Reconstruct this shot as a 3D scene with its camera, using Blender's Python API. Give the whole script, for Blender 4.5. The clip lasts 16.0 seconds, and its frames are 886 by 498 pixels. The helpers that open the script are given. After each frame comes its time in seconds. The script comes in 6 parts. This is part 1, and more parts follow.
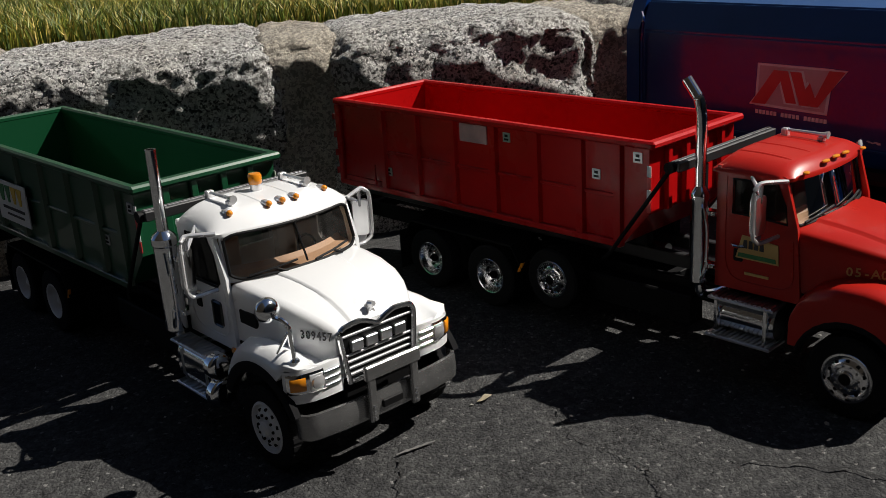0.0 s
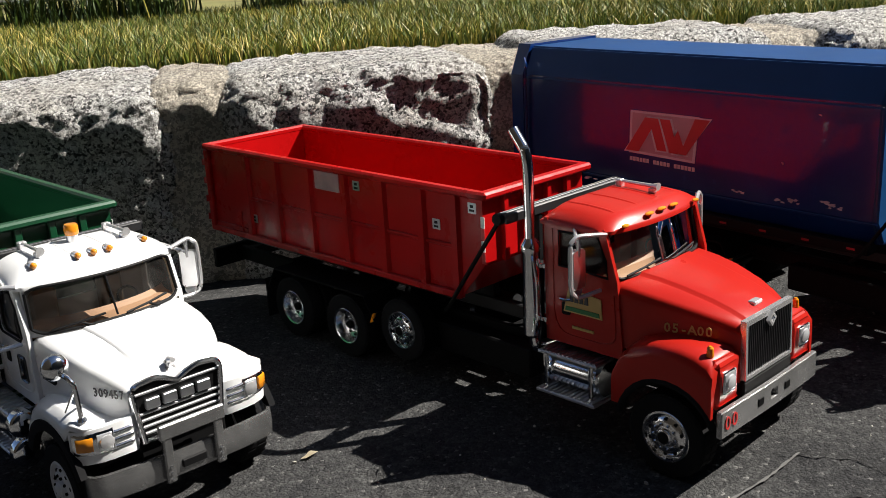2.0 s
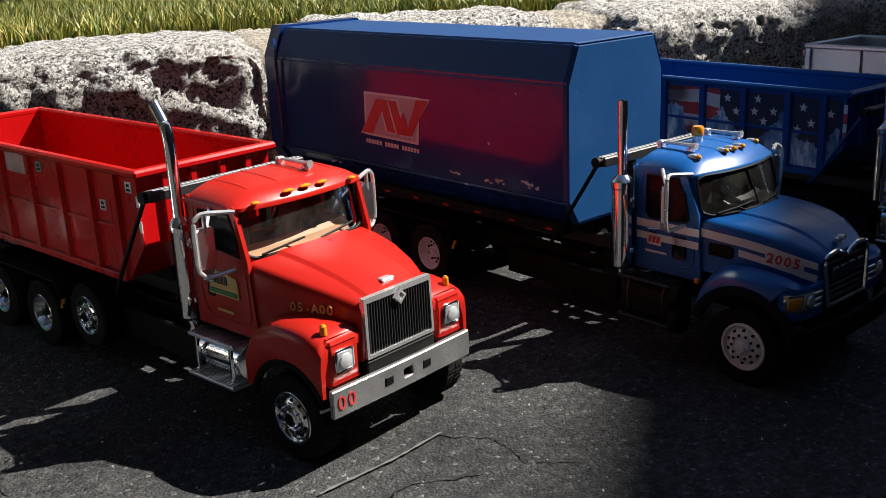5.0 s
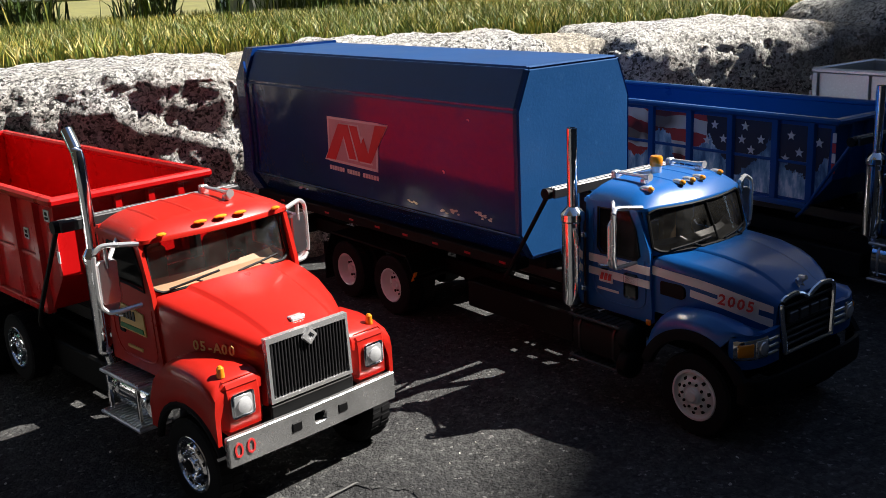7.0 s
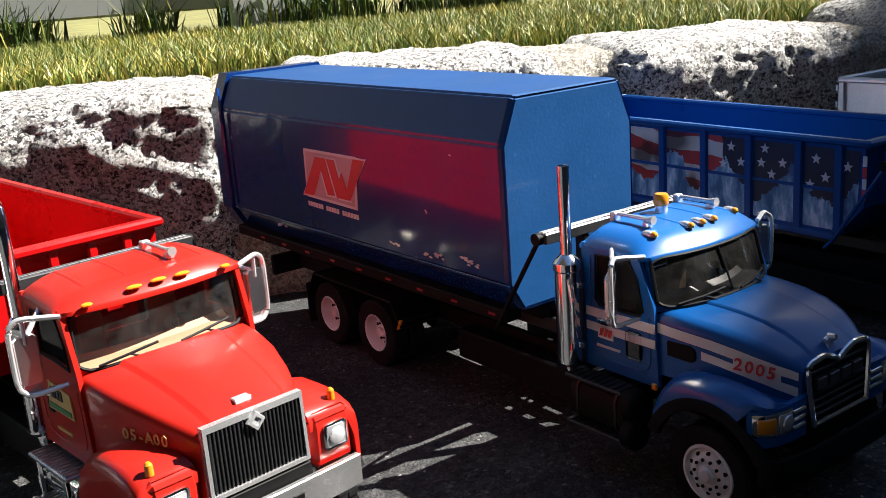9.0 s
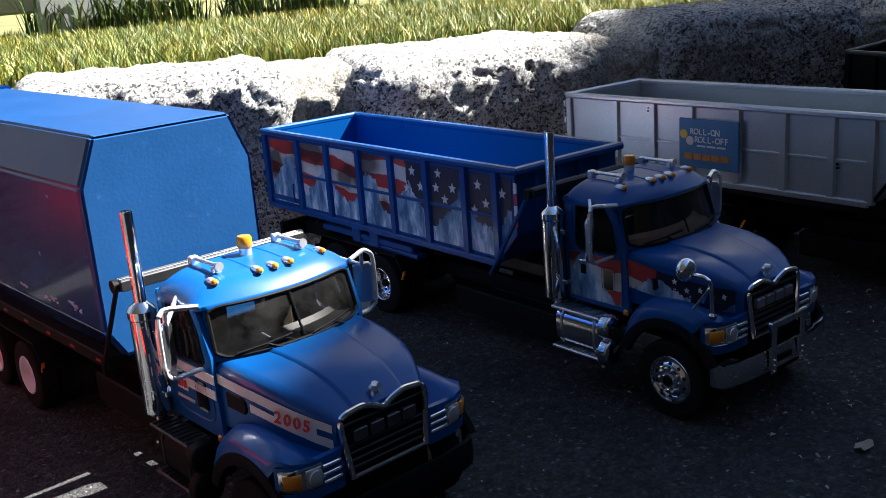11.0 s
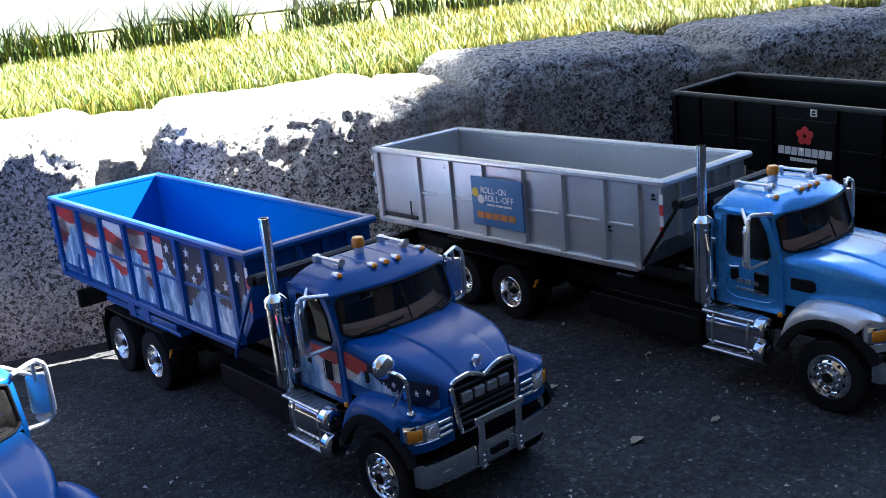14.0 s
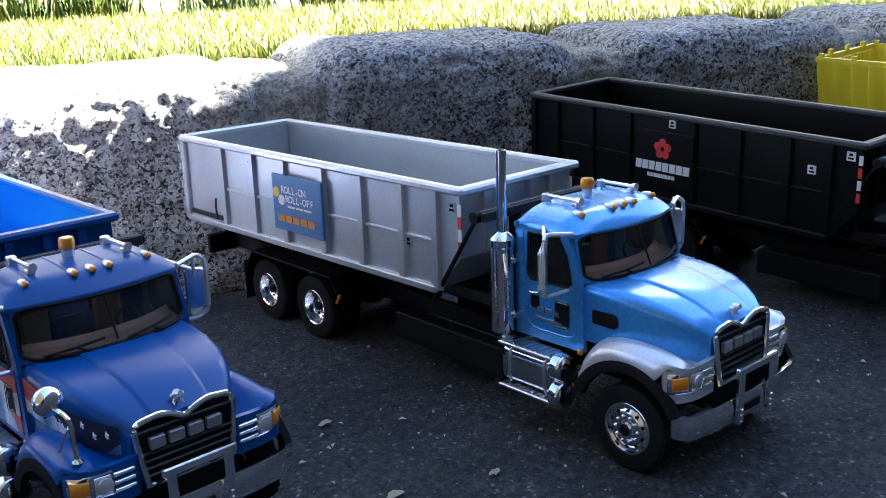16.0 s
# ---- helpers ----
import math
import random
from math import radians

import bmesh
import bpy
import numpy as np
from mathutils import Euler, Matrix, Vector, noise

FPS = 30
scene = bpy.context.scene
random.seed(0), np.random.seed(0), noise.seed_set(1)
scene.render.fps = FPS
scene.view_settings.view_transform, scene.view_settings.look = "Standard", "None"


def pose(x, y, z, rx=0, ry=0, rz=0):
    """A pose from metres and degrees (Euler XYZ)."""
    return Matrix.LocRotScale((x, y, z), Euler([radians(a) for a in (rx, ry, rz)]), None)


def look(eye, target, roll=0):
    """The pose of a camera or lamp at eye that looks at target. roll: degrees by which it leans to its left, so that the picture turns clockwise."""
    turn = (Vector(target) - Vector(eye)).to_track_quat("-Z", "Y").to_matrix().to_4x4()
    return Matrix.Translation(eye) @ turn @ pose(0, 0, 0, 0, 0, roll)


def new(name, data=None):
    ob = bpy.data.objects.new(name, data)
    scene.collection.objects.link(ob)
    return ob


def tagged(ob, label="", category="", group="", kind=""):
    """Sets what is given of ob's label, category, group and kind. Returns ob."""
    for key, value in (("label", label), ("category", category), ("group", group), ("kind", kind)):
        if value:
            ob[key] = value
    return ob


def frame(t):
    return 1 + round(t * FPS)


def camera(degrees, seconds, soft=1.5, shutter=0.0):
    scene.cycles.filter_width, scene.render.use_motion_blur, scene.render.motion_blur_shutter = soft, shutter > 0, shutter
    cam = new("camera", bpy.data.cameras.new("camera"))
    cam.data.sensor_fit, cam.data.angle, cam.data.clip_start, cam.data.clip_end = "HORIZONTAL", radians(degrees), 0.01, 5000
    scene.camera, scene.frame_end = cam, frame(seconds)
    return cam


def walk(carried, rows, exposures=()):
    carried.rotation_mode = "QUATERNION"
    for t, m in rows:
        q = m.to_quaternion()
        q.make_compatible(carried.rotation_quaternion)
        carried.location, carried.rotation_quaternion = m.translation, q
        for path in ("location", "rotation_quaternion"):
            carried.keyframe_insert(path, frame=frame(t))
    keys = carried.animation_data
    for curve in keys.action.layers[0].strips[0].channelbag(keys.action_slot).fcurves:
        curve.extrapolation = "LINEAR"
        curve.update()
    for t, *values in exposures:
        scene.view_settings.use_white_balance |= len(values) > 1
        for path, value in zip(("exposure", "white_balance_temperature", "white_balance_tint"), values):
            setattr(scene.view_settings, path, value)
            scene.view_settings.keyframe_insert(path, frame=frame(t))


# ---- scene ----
cam = camera(48.2, 16.0, soft=0.7)
PATH = [
    (0, (0.072, 0.009, 0.183), (1.258, 1.486, -0.457), -3.6),
    (0.5, (0.084, 0.005, 0.181), (1.282, 1.476, -0.452), -3.2),
    (1, (0.1, -0.002, 0.184), (1.302, 1.477, -0.423), -3.2),
    (1.5, (0.111, -0.012, 0.184), (1.321, 1.464, -0.412), -3.5),
    (2, (0.126, -0.024, 0.183), (1.35, 1.451, -0.39), -3.2),
    (2.5, (0.135, -0.034, 0.179), (1.371, 1.426, -0.405), -3.2),
    (3, (0.152, -0.047, 0.179), (1.413, 1.389, -0.41), -3.3),
    (3.5, (0.168, -0.057, 0.18), (1.455, 1.353, -0.416), -3.8),
    (4, (0.18, -0.067, 0.182), (1.485, 1.332, -0.402), -3.3),
    (4.5, (0.195, -0.082, 0.181), (1.519, 1.301, -0.399), -1.8),
    (5, (0.211, -0.092, 0.169), (1.524, 1.298, -0.418), -2.6),
    (5.2, (0.219, -0.096, 0.167), (1.541, 1.287, -0.416), -2.5),
    (7.3, (0.269, -0.105, 0.164), (1.504, 1.374, -0.371), -3.0),
    (7.5, (0.276, -0.105, 0.163), (1.507, 1.378, -0.372), -3.2),
    (8, (0.293, -0.102, 0.161), (1.505, 1.394, -0.381), -3.3),
    (8.5, (0.309, -0.098, 0.161), (1.504, 1.411, -0.382), -3.6),
    (9, (0.305, -0.08, 0.169), (1.512, 1.424, -0.36), -4.3),
    (9.5, (0.31, -0.092, 0.176), (1.557, 1.37, -0.376), -4.3),
    (10, (0.343, -0.116, 0.195), (1.663, 1.299, -0.309), -4.9),
    (10.2, (0.355, -0.126, 0.188), (1.686, 1.271, -0.339), -5.0),
    (12.3, (0.438, -0.152, 0.167), (1.775, 1.222, -0.4), -3.4),
    (12.5, (0.439, -0.15, 0.165), (1.773, 1.225, -0.408), -3.4),
    (13, (0.448, -0.154, 0.167), (1.779, 1.221, -0.413), -3.9),
    (13.5, (0.465, -0.188, 0.188), (1.808, 1.183, -0.374), -6.1),
    (14, (0.486, -0.204, 0.194), (1.859, 1.142, -0.356), -5.6),
    (14.5, (0.522, -0.215, 0.187), (1.924, 1.093, -0.383), -3.3),
    (15, (0.55, -0.217, 0.187), (1.977, 1.06, -0.391), -3.3),
    (15.5, (0.565, -0.215, 0.177), (1.988, 1.053, -0.427), -2.8),
    (16, (0.581, -0.213, 0.175), (2.028, 1.052, -0.377), -1.9),
]
EXPOSURES = [(0.0, 0.2, 6500, 10), (1.5, 0.72, 6500, 10), (3.5, 1.05, 6500, 10), (5.0, 1.1, 6500, 10), (7.5, 1.45, 6500, 10), (9.0, 1.82, 6400, 10), (10.2, 2.0, 6200, 10), (12.5, 3.3, 6050, 10), (13.5, 3.85, 6000, 10), (14.0, 3.8, 6000, 10), (14.5, 3.8, 6000, 10), (15.0, 4.0, 6100, 10), (15.5, 4.15, 6100, 10), (16.0, 4.4, 6200, 10)]
walk(cam, [(t, look(eye, target, roll)) for t, eye, target, roll in PATH], EXPOSURES)

# ---------------------------------------------------------------- world, sun, exposure
SUN_WAY = Vector((0.823, -0.444, 1.0)).normalized()
world = bpy.data.worlds.new("sky")
scene.world = world
world.use_nodes = True
wn = world.node_tree.nodes
sky = wn.new("ShaderNodeTexSky")
sky.sky_type, sky.sun_disc = "NISHITA", False
sky.sun_elevation = math.asin(SUN_WAY.z)
sky.sun_rotation = math.atan2(SUN_WAY.x, SUN_WAY.y)
sky.air_density, sky.dust_density = 0.6, 0.1
wn["Background"].inputs["Strength"].default_value = 0.05
world.node_tree.links.new(sky.outputs["Color"], wn["Background"].inputs["Color"])
sun = new("sun", bpy.data.lights.new("sun", "SUN"))
sun.data.energy, sun.data.angle, sun.data.color = 5.0, radians(0.53), (1.0, 0.95, 0.87)
sun.matrix_world = look(SUN_WAY * 6, (0, 0, 0))


# ---------------------------------------------------------------- materials
def nodes_of(name):
    m = bpy.data.materials.new(name)
    m.use_nodes = True
    t = m.node_tree
    return m, t, t.nodes["Principled BSDF"]


def noise_node(t, scale, detail=4.0, rough=0.55, coord="Object"):
    c = t.nodes.new("ShaderNodeTexCoord")
    n = t.nodes.new("ShaderNodeTexNoise")
    n.inputs["Scale"].default_value, n.inputs["Detail"].default_value = scale, detail
    n.inputs["Roughness"].default_value = rough
    t.links.new(c.outputs[coord], n.inputs["Vector"])
    return n


def ramp(t, source, stops):
    r = t.nodes.new("ShaderNodeValToRGB")
    e = r.color_ramp.elements
    while len(e) < len(stops):
        e.new(0.5)
    for k, (p, c) in zip(e, stops):
        k.position, k.color = p, (*c, 1) if len(c) == 3 else c
    t.links.new(source, r.inputs["Fac"])
    return r.outputs["Color"]


def mixed(t, fac, a, b, blend="MIX"):
    m = t.nodes.new("ShaderNodeMix")
    m.data_type, m.blend_type = "RGBA", blend
    for socket, v in ((m.inputs[0], fac), (m.inputs[6], a), (m.inputs[7], b)):
        if isinstance(v, bpy.types.NodeSocket):
            t.links.new(v, socket)
        else:
            socket.default_value = v if isinstance(v, float) else (*v, 1)
    return m.outputs[2]


def bumped(t, bsdf, height, strength, distance=0.001):
    b = t.nodes.new("ShaderNodeBump")
    b.inputs["Strength"].default_value, b.inputs["Distance"].default_value = strength, distance
    t.links.new(height, b.inputs["Height"])
    t.links.new(b.outputs["Normal"], bsdf.inputs["Normal"])


def surface(name, colour, rough=0.5, metal=0.0, vary=0.12, scale=260.0, wear=None, bump=0.08, coat=0.0, fleck=0.0, spec=0.5, dent=0.0):
    """A painted, plastic or metal surface with fine grain and broad uneven dust."""
    m, t, b = nodes_of(name)
    fine, broad = noise_node(t, scale * 5, 3), noise_node(t, scale * 0.18, 5, 0.65)
    dark, light = [c * (1 - vary) for c in colour], [min(1, c * (1 + vary)) for c in colour]
    c = ramp(t, broad.outputs["Fac"], [(0.3, dark), (0.7, light)])
    if wear:
        c = mixed(t, ramp(t, noise_node(t, scale * 0.8, 8, 0.75).outputs["Fac"], [(0.60, (0, 0, 0)), (0.72, (1, 1, 1))]), c, wear)
    if fleck:
        c = mixed(t, ramp(t, fine.outputs["Fac"], [(0.5, (0, 0, 0)), (0.75, (fleck,) * 3)]), c, [min(1, x * 1.8 + 0.05) for x in colour])
    t.links.new(c, b.inputs["Base Color"])
    r = ramp(t, broad.outputs["Fac"], [(0.3, (max(0, rough - 0.03),) * 3), (0.75, (min(1, rough + 0.05),) * 3)])
    t.links.new(r, b.inputs["Roughness"])
    b.inputs["Metallic"].default_value = metal
    b.inputs["Coat Weight"].default_value, b.inputs["Coat Roughness"].default_value = coat, 0.06
    b.inputs["Specular IOR Level"].default_value = spec
    height = fine.outputs["Fac"]
    if dent:
        add = t.nodes.new("ShaderNodeMath")
        add.operation = "MULTIPLY_ADD"
        t.links.new(noise_node(t, 38, 3, 0.5).outputs["Fac"], add.inputs[0])
        add.inputs[1].default_value = dent
        t.links.new(height, add.inputs[2])
        height = add.outputs[0]
    if bump:
        bumped(t, b, height, bump, 0.0002)
    return m


def glass(name, tint, rough=0.01, ior=1.45):
    m, t, b = nodes_of(name)
    t.nodes.remove(b)
    clear, gloss = t.nodes.new("ShaderNodeBsdfTransparent"), t.nodes.new("ShaderNodeBsdfGlossy")
    clear.inputs["Color"].default_value, gloss.inputs["Roughness"].default_value = (*tint, 1), rough
    f, mix = t.nodes.new("ShaderNodeFresnel"), t.nodes.new("ShaderNodeMixShader")
    f.inputs["IOR"].default_value = ior
    dust, film = t.nodes.new("ShaderNodeBsdfDiffuse"), t.nodes.new("ShaderNodeMixShader")
    dust.inputs["Color"].default_value = (0.6, 0.58, 0.55, 1)
    t.links.new(ramp(t, noise_node(t, 90, 6, 0.7).outputs["Fac"], [(0.35, (0.0, 0.0, 0.0)), (0.7, (0.045, 0.045, 0.045))]), film.inputs[0])
    t.links.new(clear.outputs[0], film.inputs[1])
    t.links.new(dust.outputs[0], film.inputs[2])
    for a, c in ((f.outputs[0], mix.inputs[0]), (film.outputs[0], mix.inputs[1]), (gloss.outputs[0], mix.inputs[2]),
                 (mix.outputs[0], t.nodes["Material Output"].inputs["Surface"])):
        t.links.new(a, c)
    return m


CHROME = surface("chrome", (0.9, 0.91, 0.92), 0.10, 1.0, 0.05, 260, bump=0.08)
POLISHED = surface("polished aluminium", (0.8, 0.8, 0.81), 0.3, 1.0, 0.1, 260, bump=0.15)
STEEL = surface("brushed aluminium", (0.55, 0.56, 0.58), 0.36, 1.0, 0.15, 300, bump=0.2)
TREAD = surface("tread plate", (0.62, 0.63, 0.66), 0.3, 1.0, 0.2, 500, bump=0.6)
RUBBER = surface("tyre rubber", (0.012, 0.012, 0.013), 0.85, 0, 0.3, 240, bump=0.3, spec=0.1)
BLACK = surface("black chassis plastic", (0.006, 0.006, 0.0065), 0.6, 0, 0.3, 200, bump=0.15, spec=0.15)
GRIME = surface("black hydraulic steel", (0.03, 0.03, 0.032), 0.4, 0.3, 0.3, 220)
TARP = surface("black mesh tarpaulin roll", (0.03, 0.03, 0.034), 0.6, 0, 0.3, 900, bump=0.6)
TAN = surface("tan moulded plastic", (0.46, 0.28, 0.17), 0.55, 0, 0.15, 200)
WHEEL = surface("plated wheel", (0.93, 0.93, 0.94), 0.14, 1.0, 0.05, 300, bump=0.25)
SEAT_TAN = surface("brown moulded plastic", (0.40, 0.25, 0.17), 0.55, 0, 0.12, 200)
SEAT = surface("grey-brown moulded plastic", (0.40, 0.31, 0.23), 0.6, 0, 0.12, 200)
DULL_BUMPER = surface("tarnished plated bumper", (0.36, 0.36, 0.36), 0.24, 0.85, 0.25, 420, bump=0.6, wear=(0.14, 0.14, 0.14), fleck=0.5)
BUMPER = surface("dull plated bumper", (0.46, 0.46, 0.46), 0.24, 0.75, 0.22, 420, bump=0.6, wear=(0.30, 0.30, 0.30), fleck=0.5)
DULL_BAR = surface("dull plated grille bar", (0.30, 0.30, 0.31), 0.5, 0.6, 0.15, 300)
PEWTER = surface("dark pewter lettering", (0.14, 0.14, 0.15), 0.4, 0.8, 0.1, 300)
TRIM = surface("plated grille trim", (0.80, 0.80, 0.81), 0.22, 0.75, 0.08, 300, bump=0.2)
BRIGHT = surface("bright plated trim", (0.82, 0.82, 0.83), 0.24, 0.65, 0.08, 300, bump=0.1)
WHITE_RIM = surface("white painted wheel", (0.80, 0.81, 0.83), 0.4, 0, 0.08, 200)
LAMP_WHITE = surface("frosted headlamp lens", (0.58, 0.59, 0.61), 0.2, 0.2, 0.15, 500, bump=0.4, coat=0.8)
AMBER = surface("amber lens", (0.72, 0.25, 0.014), 0.15, 0, 0.1, 300, coat=0.6)
CLEAR = surface("silvered headlamp lens", (0.70, 0.71, 0.73), 0.14, 0.6, 0.15, 500, bump=0.3, coat=0.8)
RED_LENS = surface("red reflector", (0.5, 0.02, 0.03), 0.3, 0, 0.1, 300)
DECAL_WHITE = surface("white printed film", (0.75, 0.75, 0.74), 0.45, 0, 0.08, 200)
PALE_PATCH = surface("pale mottled patch", (0.50, 0.53, 0.58), 0.5, 0.2, 0.3, 500, bump=0.4)
DECAL_RED = surface("red printed film", (0.62, 0.04, 0.04), 0.42, 0, 0.1, 200)
DECAL_YELLOW = surface("yellow printed film", (0.75, 0.5, 0.05), 0.45, 0, 0.1, 200)
DECAL_GREEN = surface("dark green printed film", (0.03, 0.2, 0.06), 0.45, 0, 0.1, 200)
DECAL_BLACK = surface("black printed film", (0.02, 0.02, 0.025), 0.45, 0, 0.1, 200)
DECAL_GOLD = surface("gold printed film", (0.6, 0.4, 0.13), 0.45, 0, 0.1, 200)
DECAL_BLUE = surface("sky blue printed film", (0.05, 0.18, 0.38), 0.45, 0, 0.1, 200)
WINDOW = glass("clear window", (0.90, 0.89, 0.87), 0.01, 1.27)
SIDE_GLASS = glass("tinted side window", (0.30, 0.29, 0.28), 0.01, 1.22)
DARK_WINDOW = surface("dark side glass", (0.006, 0.006, 0.007), 0.08, 0, 0.1, 100, bump=0, coat=0.5)

WHITE = surface("white enamel", (0.80, 0.81, 0.82), 0.3, 0, 0.02, 120, coat=0.5)
RED = surface("red enamel", (0.43, 0.016, 0.010), 0.30, 0, 0.05, 120, coat=0.2, spec=0.2, dent=1.0)
RED_BOX = surface("red enamel steel", (0.45, 0.005, 0.006), 0.28, 0, 0.08, 150, wear=(0.42, 0.006, 0.008), coat=0.15, bump=0.2, spec=0.18, dent=8.0)
GREEN = surface("dark green enamel", (0.005, 0.062, 0.024), 0.35, 0, 0.06, 150, coat=0.4)
BLUE = surface("mid blue enamel", (0.006, 0.095, 0.34), 0.30, 0, 0.06, 120, coat=0.12, spec=0.4)
# one box paint in three tones: sides shaded darker, ends and top lit
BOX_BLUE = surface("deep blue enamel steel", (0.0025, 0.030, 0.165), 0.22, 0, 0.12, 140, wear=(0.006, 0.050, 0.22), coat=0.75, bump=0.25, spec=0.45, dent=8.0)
BOX_END_LIT = surface("worn blue enamel steel with lit end tone", (0.009, 0.060, 0.185), 0.42, 0, 0.10, 160, wear=(0.025, 0.10, 0.26), bump=0.4, coat=0.1, spec=0.3)
BOX_TOP_LIT = surface("flat blue enamel steel with lit top tone", (0.005, 0.054, 0.19), 0.42, 0, 0.10, 150, spec=0.35, dent=2.0)
NAVY = surface("royal blue enamel", (0.003, 0.068, 0.26), 0.3, 0, 0.06, 120, coat=0.10, spec=0.25)
SKY_BLUE = surface("metallic light blue enamel", (0.05, 0.30, 0.70), 0.26, 0.35, 0.08, 120, coat=0.5, fleck=0.35)
SILVER = surface("silver enamel", (0.60, 0.61, 0.63), 0.34, 0.55, 0.08, 140, fleck=0.3, coat=0.3)
SILVER_BOX = surface("silver painted steel", (0.49, 0.515, 0.53), 0.36, 0.6, 0.06, 160, wear=(0.45, 0.47, 0.48), fleck=0.2)
BLACK_PAINT = surface("black enamel", (0.0045, 0.004, 0.004), 0.45, 0, 0.2, 150, coat=0.05, spec=0.14)
YELLOW = surface("yellow moulded plastic", (0.75, 0.58, 0.02), 0.45, 0, 0.1, 120)


def flag_film(dark_y=0.172, ridge_z=0.040):
    """Printed film: torn stripes above a snowy mountain range, dark blue towards one end."""
    m, t, b = nodes_of("flag and mountain printed film")
    c = t.nodes.new("ShaderNodeTexCoord")
    s = t.nodes.new("ShaderNodeSeparateXYZ")
    t.links.new(c.outputs["Object"], s.inputs[0])

    def math_node(op, a, b2=0.0, c2=0.0):
        k = t.nodes.new("ShaderNodeMath")
        k.operation = op
        for socket, v in zip(k.inputs, (a, b2, c2)):
            if isinstance(v, bpy.types.NodeSocket):
                t.links.new(v, socket)
            else:
                socket.default_value = v
        return k.outputs[0]

    y, z = s.outputs["Y"], s.outputs["Z"]
    warp = noise_node(t, 38, 3, 0.5).outputs["Fac"]
    bend = math_node("MULTIPLY_ADD", warp, 0.010, z)
    slant = math_node("MULTIPLY_ADD", y, -0.10, bend)
    stripe = math_node("GREATER_THAN", math_node("FRACT", math_node("MULTIPLY", slant, 66.0)), 0.5)
    stripes = mixed(t, stripe, (0.66, 0.64, 0.60), (0.48, 0.035, 0.03))
    fold = ramp(t, noise_node(t, 34, 2).outputs["Fac"], [(0.40, (0.10, 0.07, 0.05)), (0.47, (0.75, 0.70, 0.62)), (0.55, (1, 1, 1))])
    stripes = mixed(t, 0.9, stripes, fold, "MULTIPLY")
    place = t.nodes.new("ShaderNodeMapping")
    place.inputs["Scale"].default_value = (1.0, 2.3, 0.8)
    place.inputs["Rotation"].default_value = (0.45, 0.0, 0.0)
    t.links.new(c.outputs["Object"], place.inputs["Vector"])
    streak_n = t.nodes.new("ShaderNodeTexNoise")
    streak_n.inputs["Scale"].default_value, streak_n.inputs["Detail"].default_value, streak_n.inputs["Roughness"].default_value = 70, 7, 0.6
    t.links.new(place.outputs[0], streak_n.inputs["Vector"])
    hill = ramp(t, streak_n.outputs["Fac"], [(0.38, (0.045, 0.13, 0.26)), (0.48, (0.16, 0.32, 0.48)), (0.56, (0.34, 0.50, 0.62)), (0.63, (0.72, 0.78, 0.82))])
    peak = math_node("PINGPONG", math_node("MULTIPLY_ADD", noise_node(t, 20, 2).outputs["Fac"], 0.02, y), 0.019)
    ridge = math_node("MULTIPLY_ADD", peak, -0.95, math_node("MULTIPLY_ADD", noise_node(t, 60, 6, 0.65).outputs["Fac"], -0.030, z))
    above = math_node("GREATER_THAN", ridge, ridge_z)
    dark = math_node("LESS_THAN", math_node("MULTIPLY_ADD", warp, 0.02, y), dark_y)
    top = mixed(t, dark, stripes, (0.010, 0.012, 0.03))
    t.links.new(mixed(t, above, hill, top), b.inputs["Base Color"])
    b.inputs["Roughness"].default_value = 0.4
    return m


FLAG = flag_film()
FLAG_CAB = flag_film(0.022, 0.022)


def granite(name, light, mid, dark, warm):
    m, t, b = nodes_of(name)
    c = t.nodes.new("ShaderNodeTexCoord")
    v = t.nodes.new("ShaderNodeTexVoronoi")
    v.inputs["Scale"].default_value = 640
    wob = t.nodes.new("ShaderNodeVectorMath")
    wob.operation = "MULTIPLY_ADD"
    t.links.new(noise_node(t, 420, 3).outputs["Color"], wob.inputs[0])
    wob.inputs[1].default_value = (0.005, 0.005, 0.005)
    t.links.new(c.outputs["Object"], wob.inputs[2])
    t.links.new(wob.outputs[0], v.inputs["Vector"])
    cell = t.nodes.new("ShaderNodeSeparateColor")
    t.links.new(v.outputs["Color"], cell.inputs[0])
    grain = ramp(t, cell.outputs[0], [(0.0, dark), (0.15, dark), (0.22, [c * 0.45 for c in mid]), (0.40, [c * 0.5 for c in mid]), (0.47, mid), (0.64, mid), (0.70, light), (1.0, light)])
    mica = ramp(t, noise_node(t, 620, 5, 0.75).outputs["Fac"], [(0.52, (0, 0, 0)), (0.62, (0.5, 0.5, 0.5))])
    grain = mixed(t, mica, grain, dark)
    patch = ramp(t, noise_node(t, 85, 5, 0.7).outputs["Fac"], [(0.32, (0.72, 0.71, 0.70)), (0.54, (1.05, 1.05, 1.05))])
    grain = mixed(t, 1.0, grain, patch, "MULTIPLY")
    stain = ramp(t, noise_node(t, 28, 6, 0.65).outputs["Fac"], [(0.35, (0.85, 0.82, 0.78)), (0.6, (1, 1, 1))])
    col = mixed(t, 1.0, grain, stain, "MULTIPLY")
    col = mixed(t, ramp(t, noise_node(t, 14, 4).outputs["Fac"], [(0.5, (0, 0, 0)), (0.75, (0.45, 0.45, 0.45))]), col, warm)
    t.links.new(col, b.inputs["Base Color"])
    b.inputs["Roughness"].default_value = 0.85
    n1 = noise_node(t, 170, 9, 0.70)
    bumped(t, b, n1.outputs["Fac"], 1.0, 0.011)
    return m


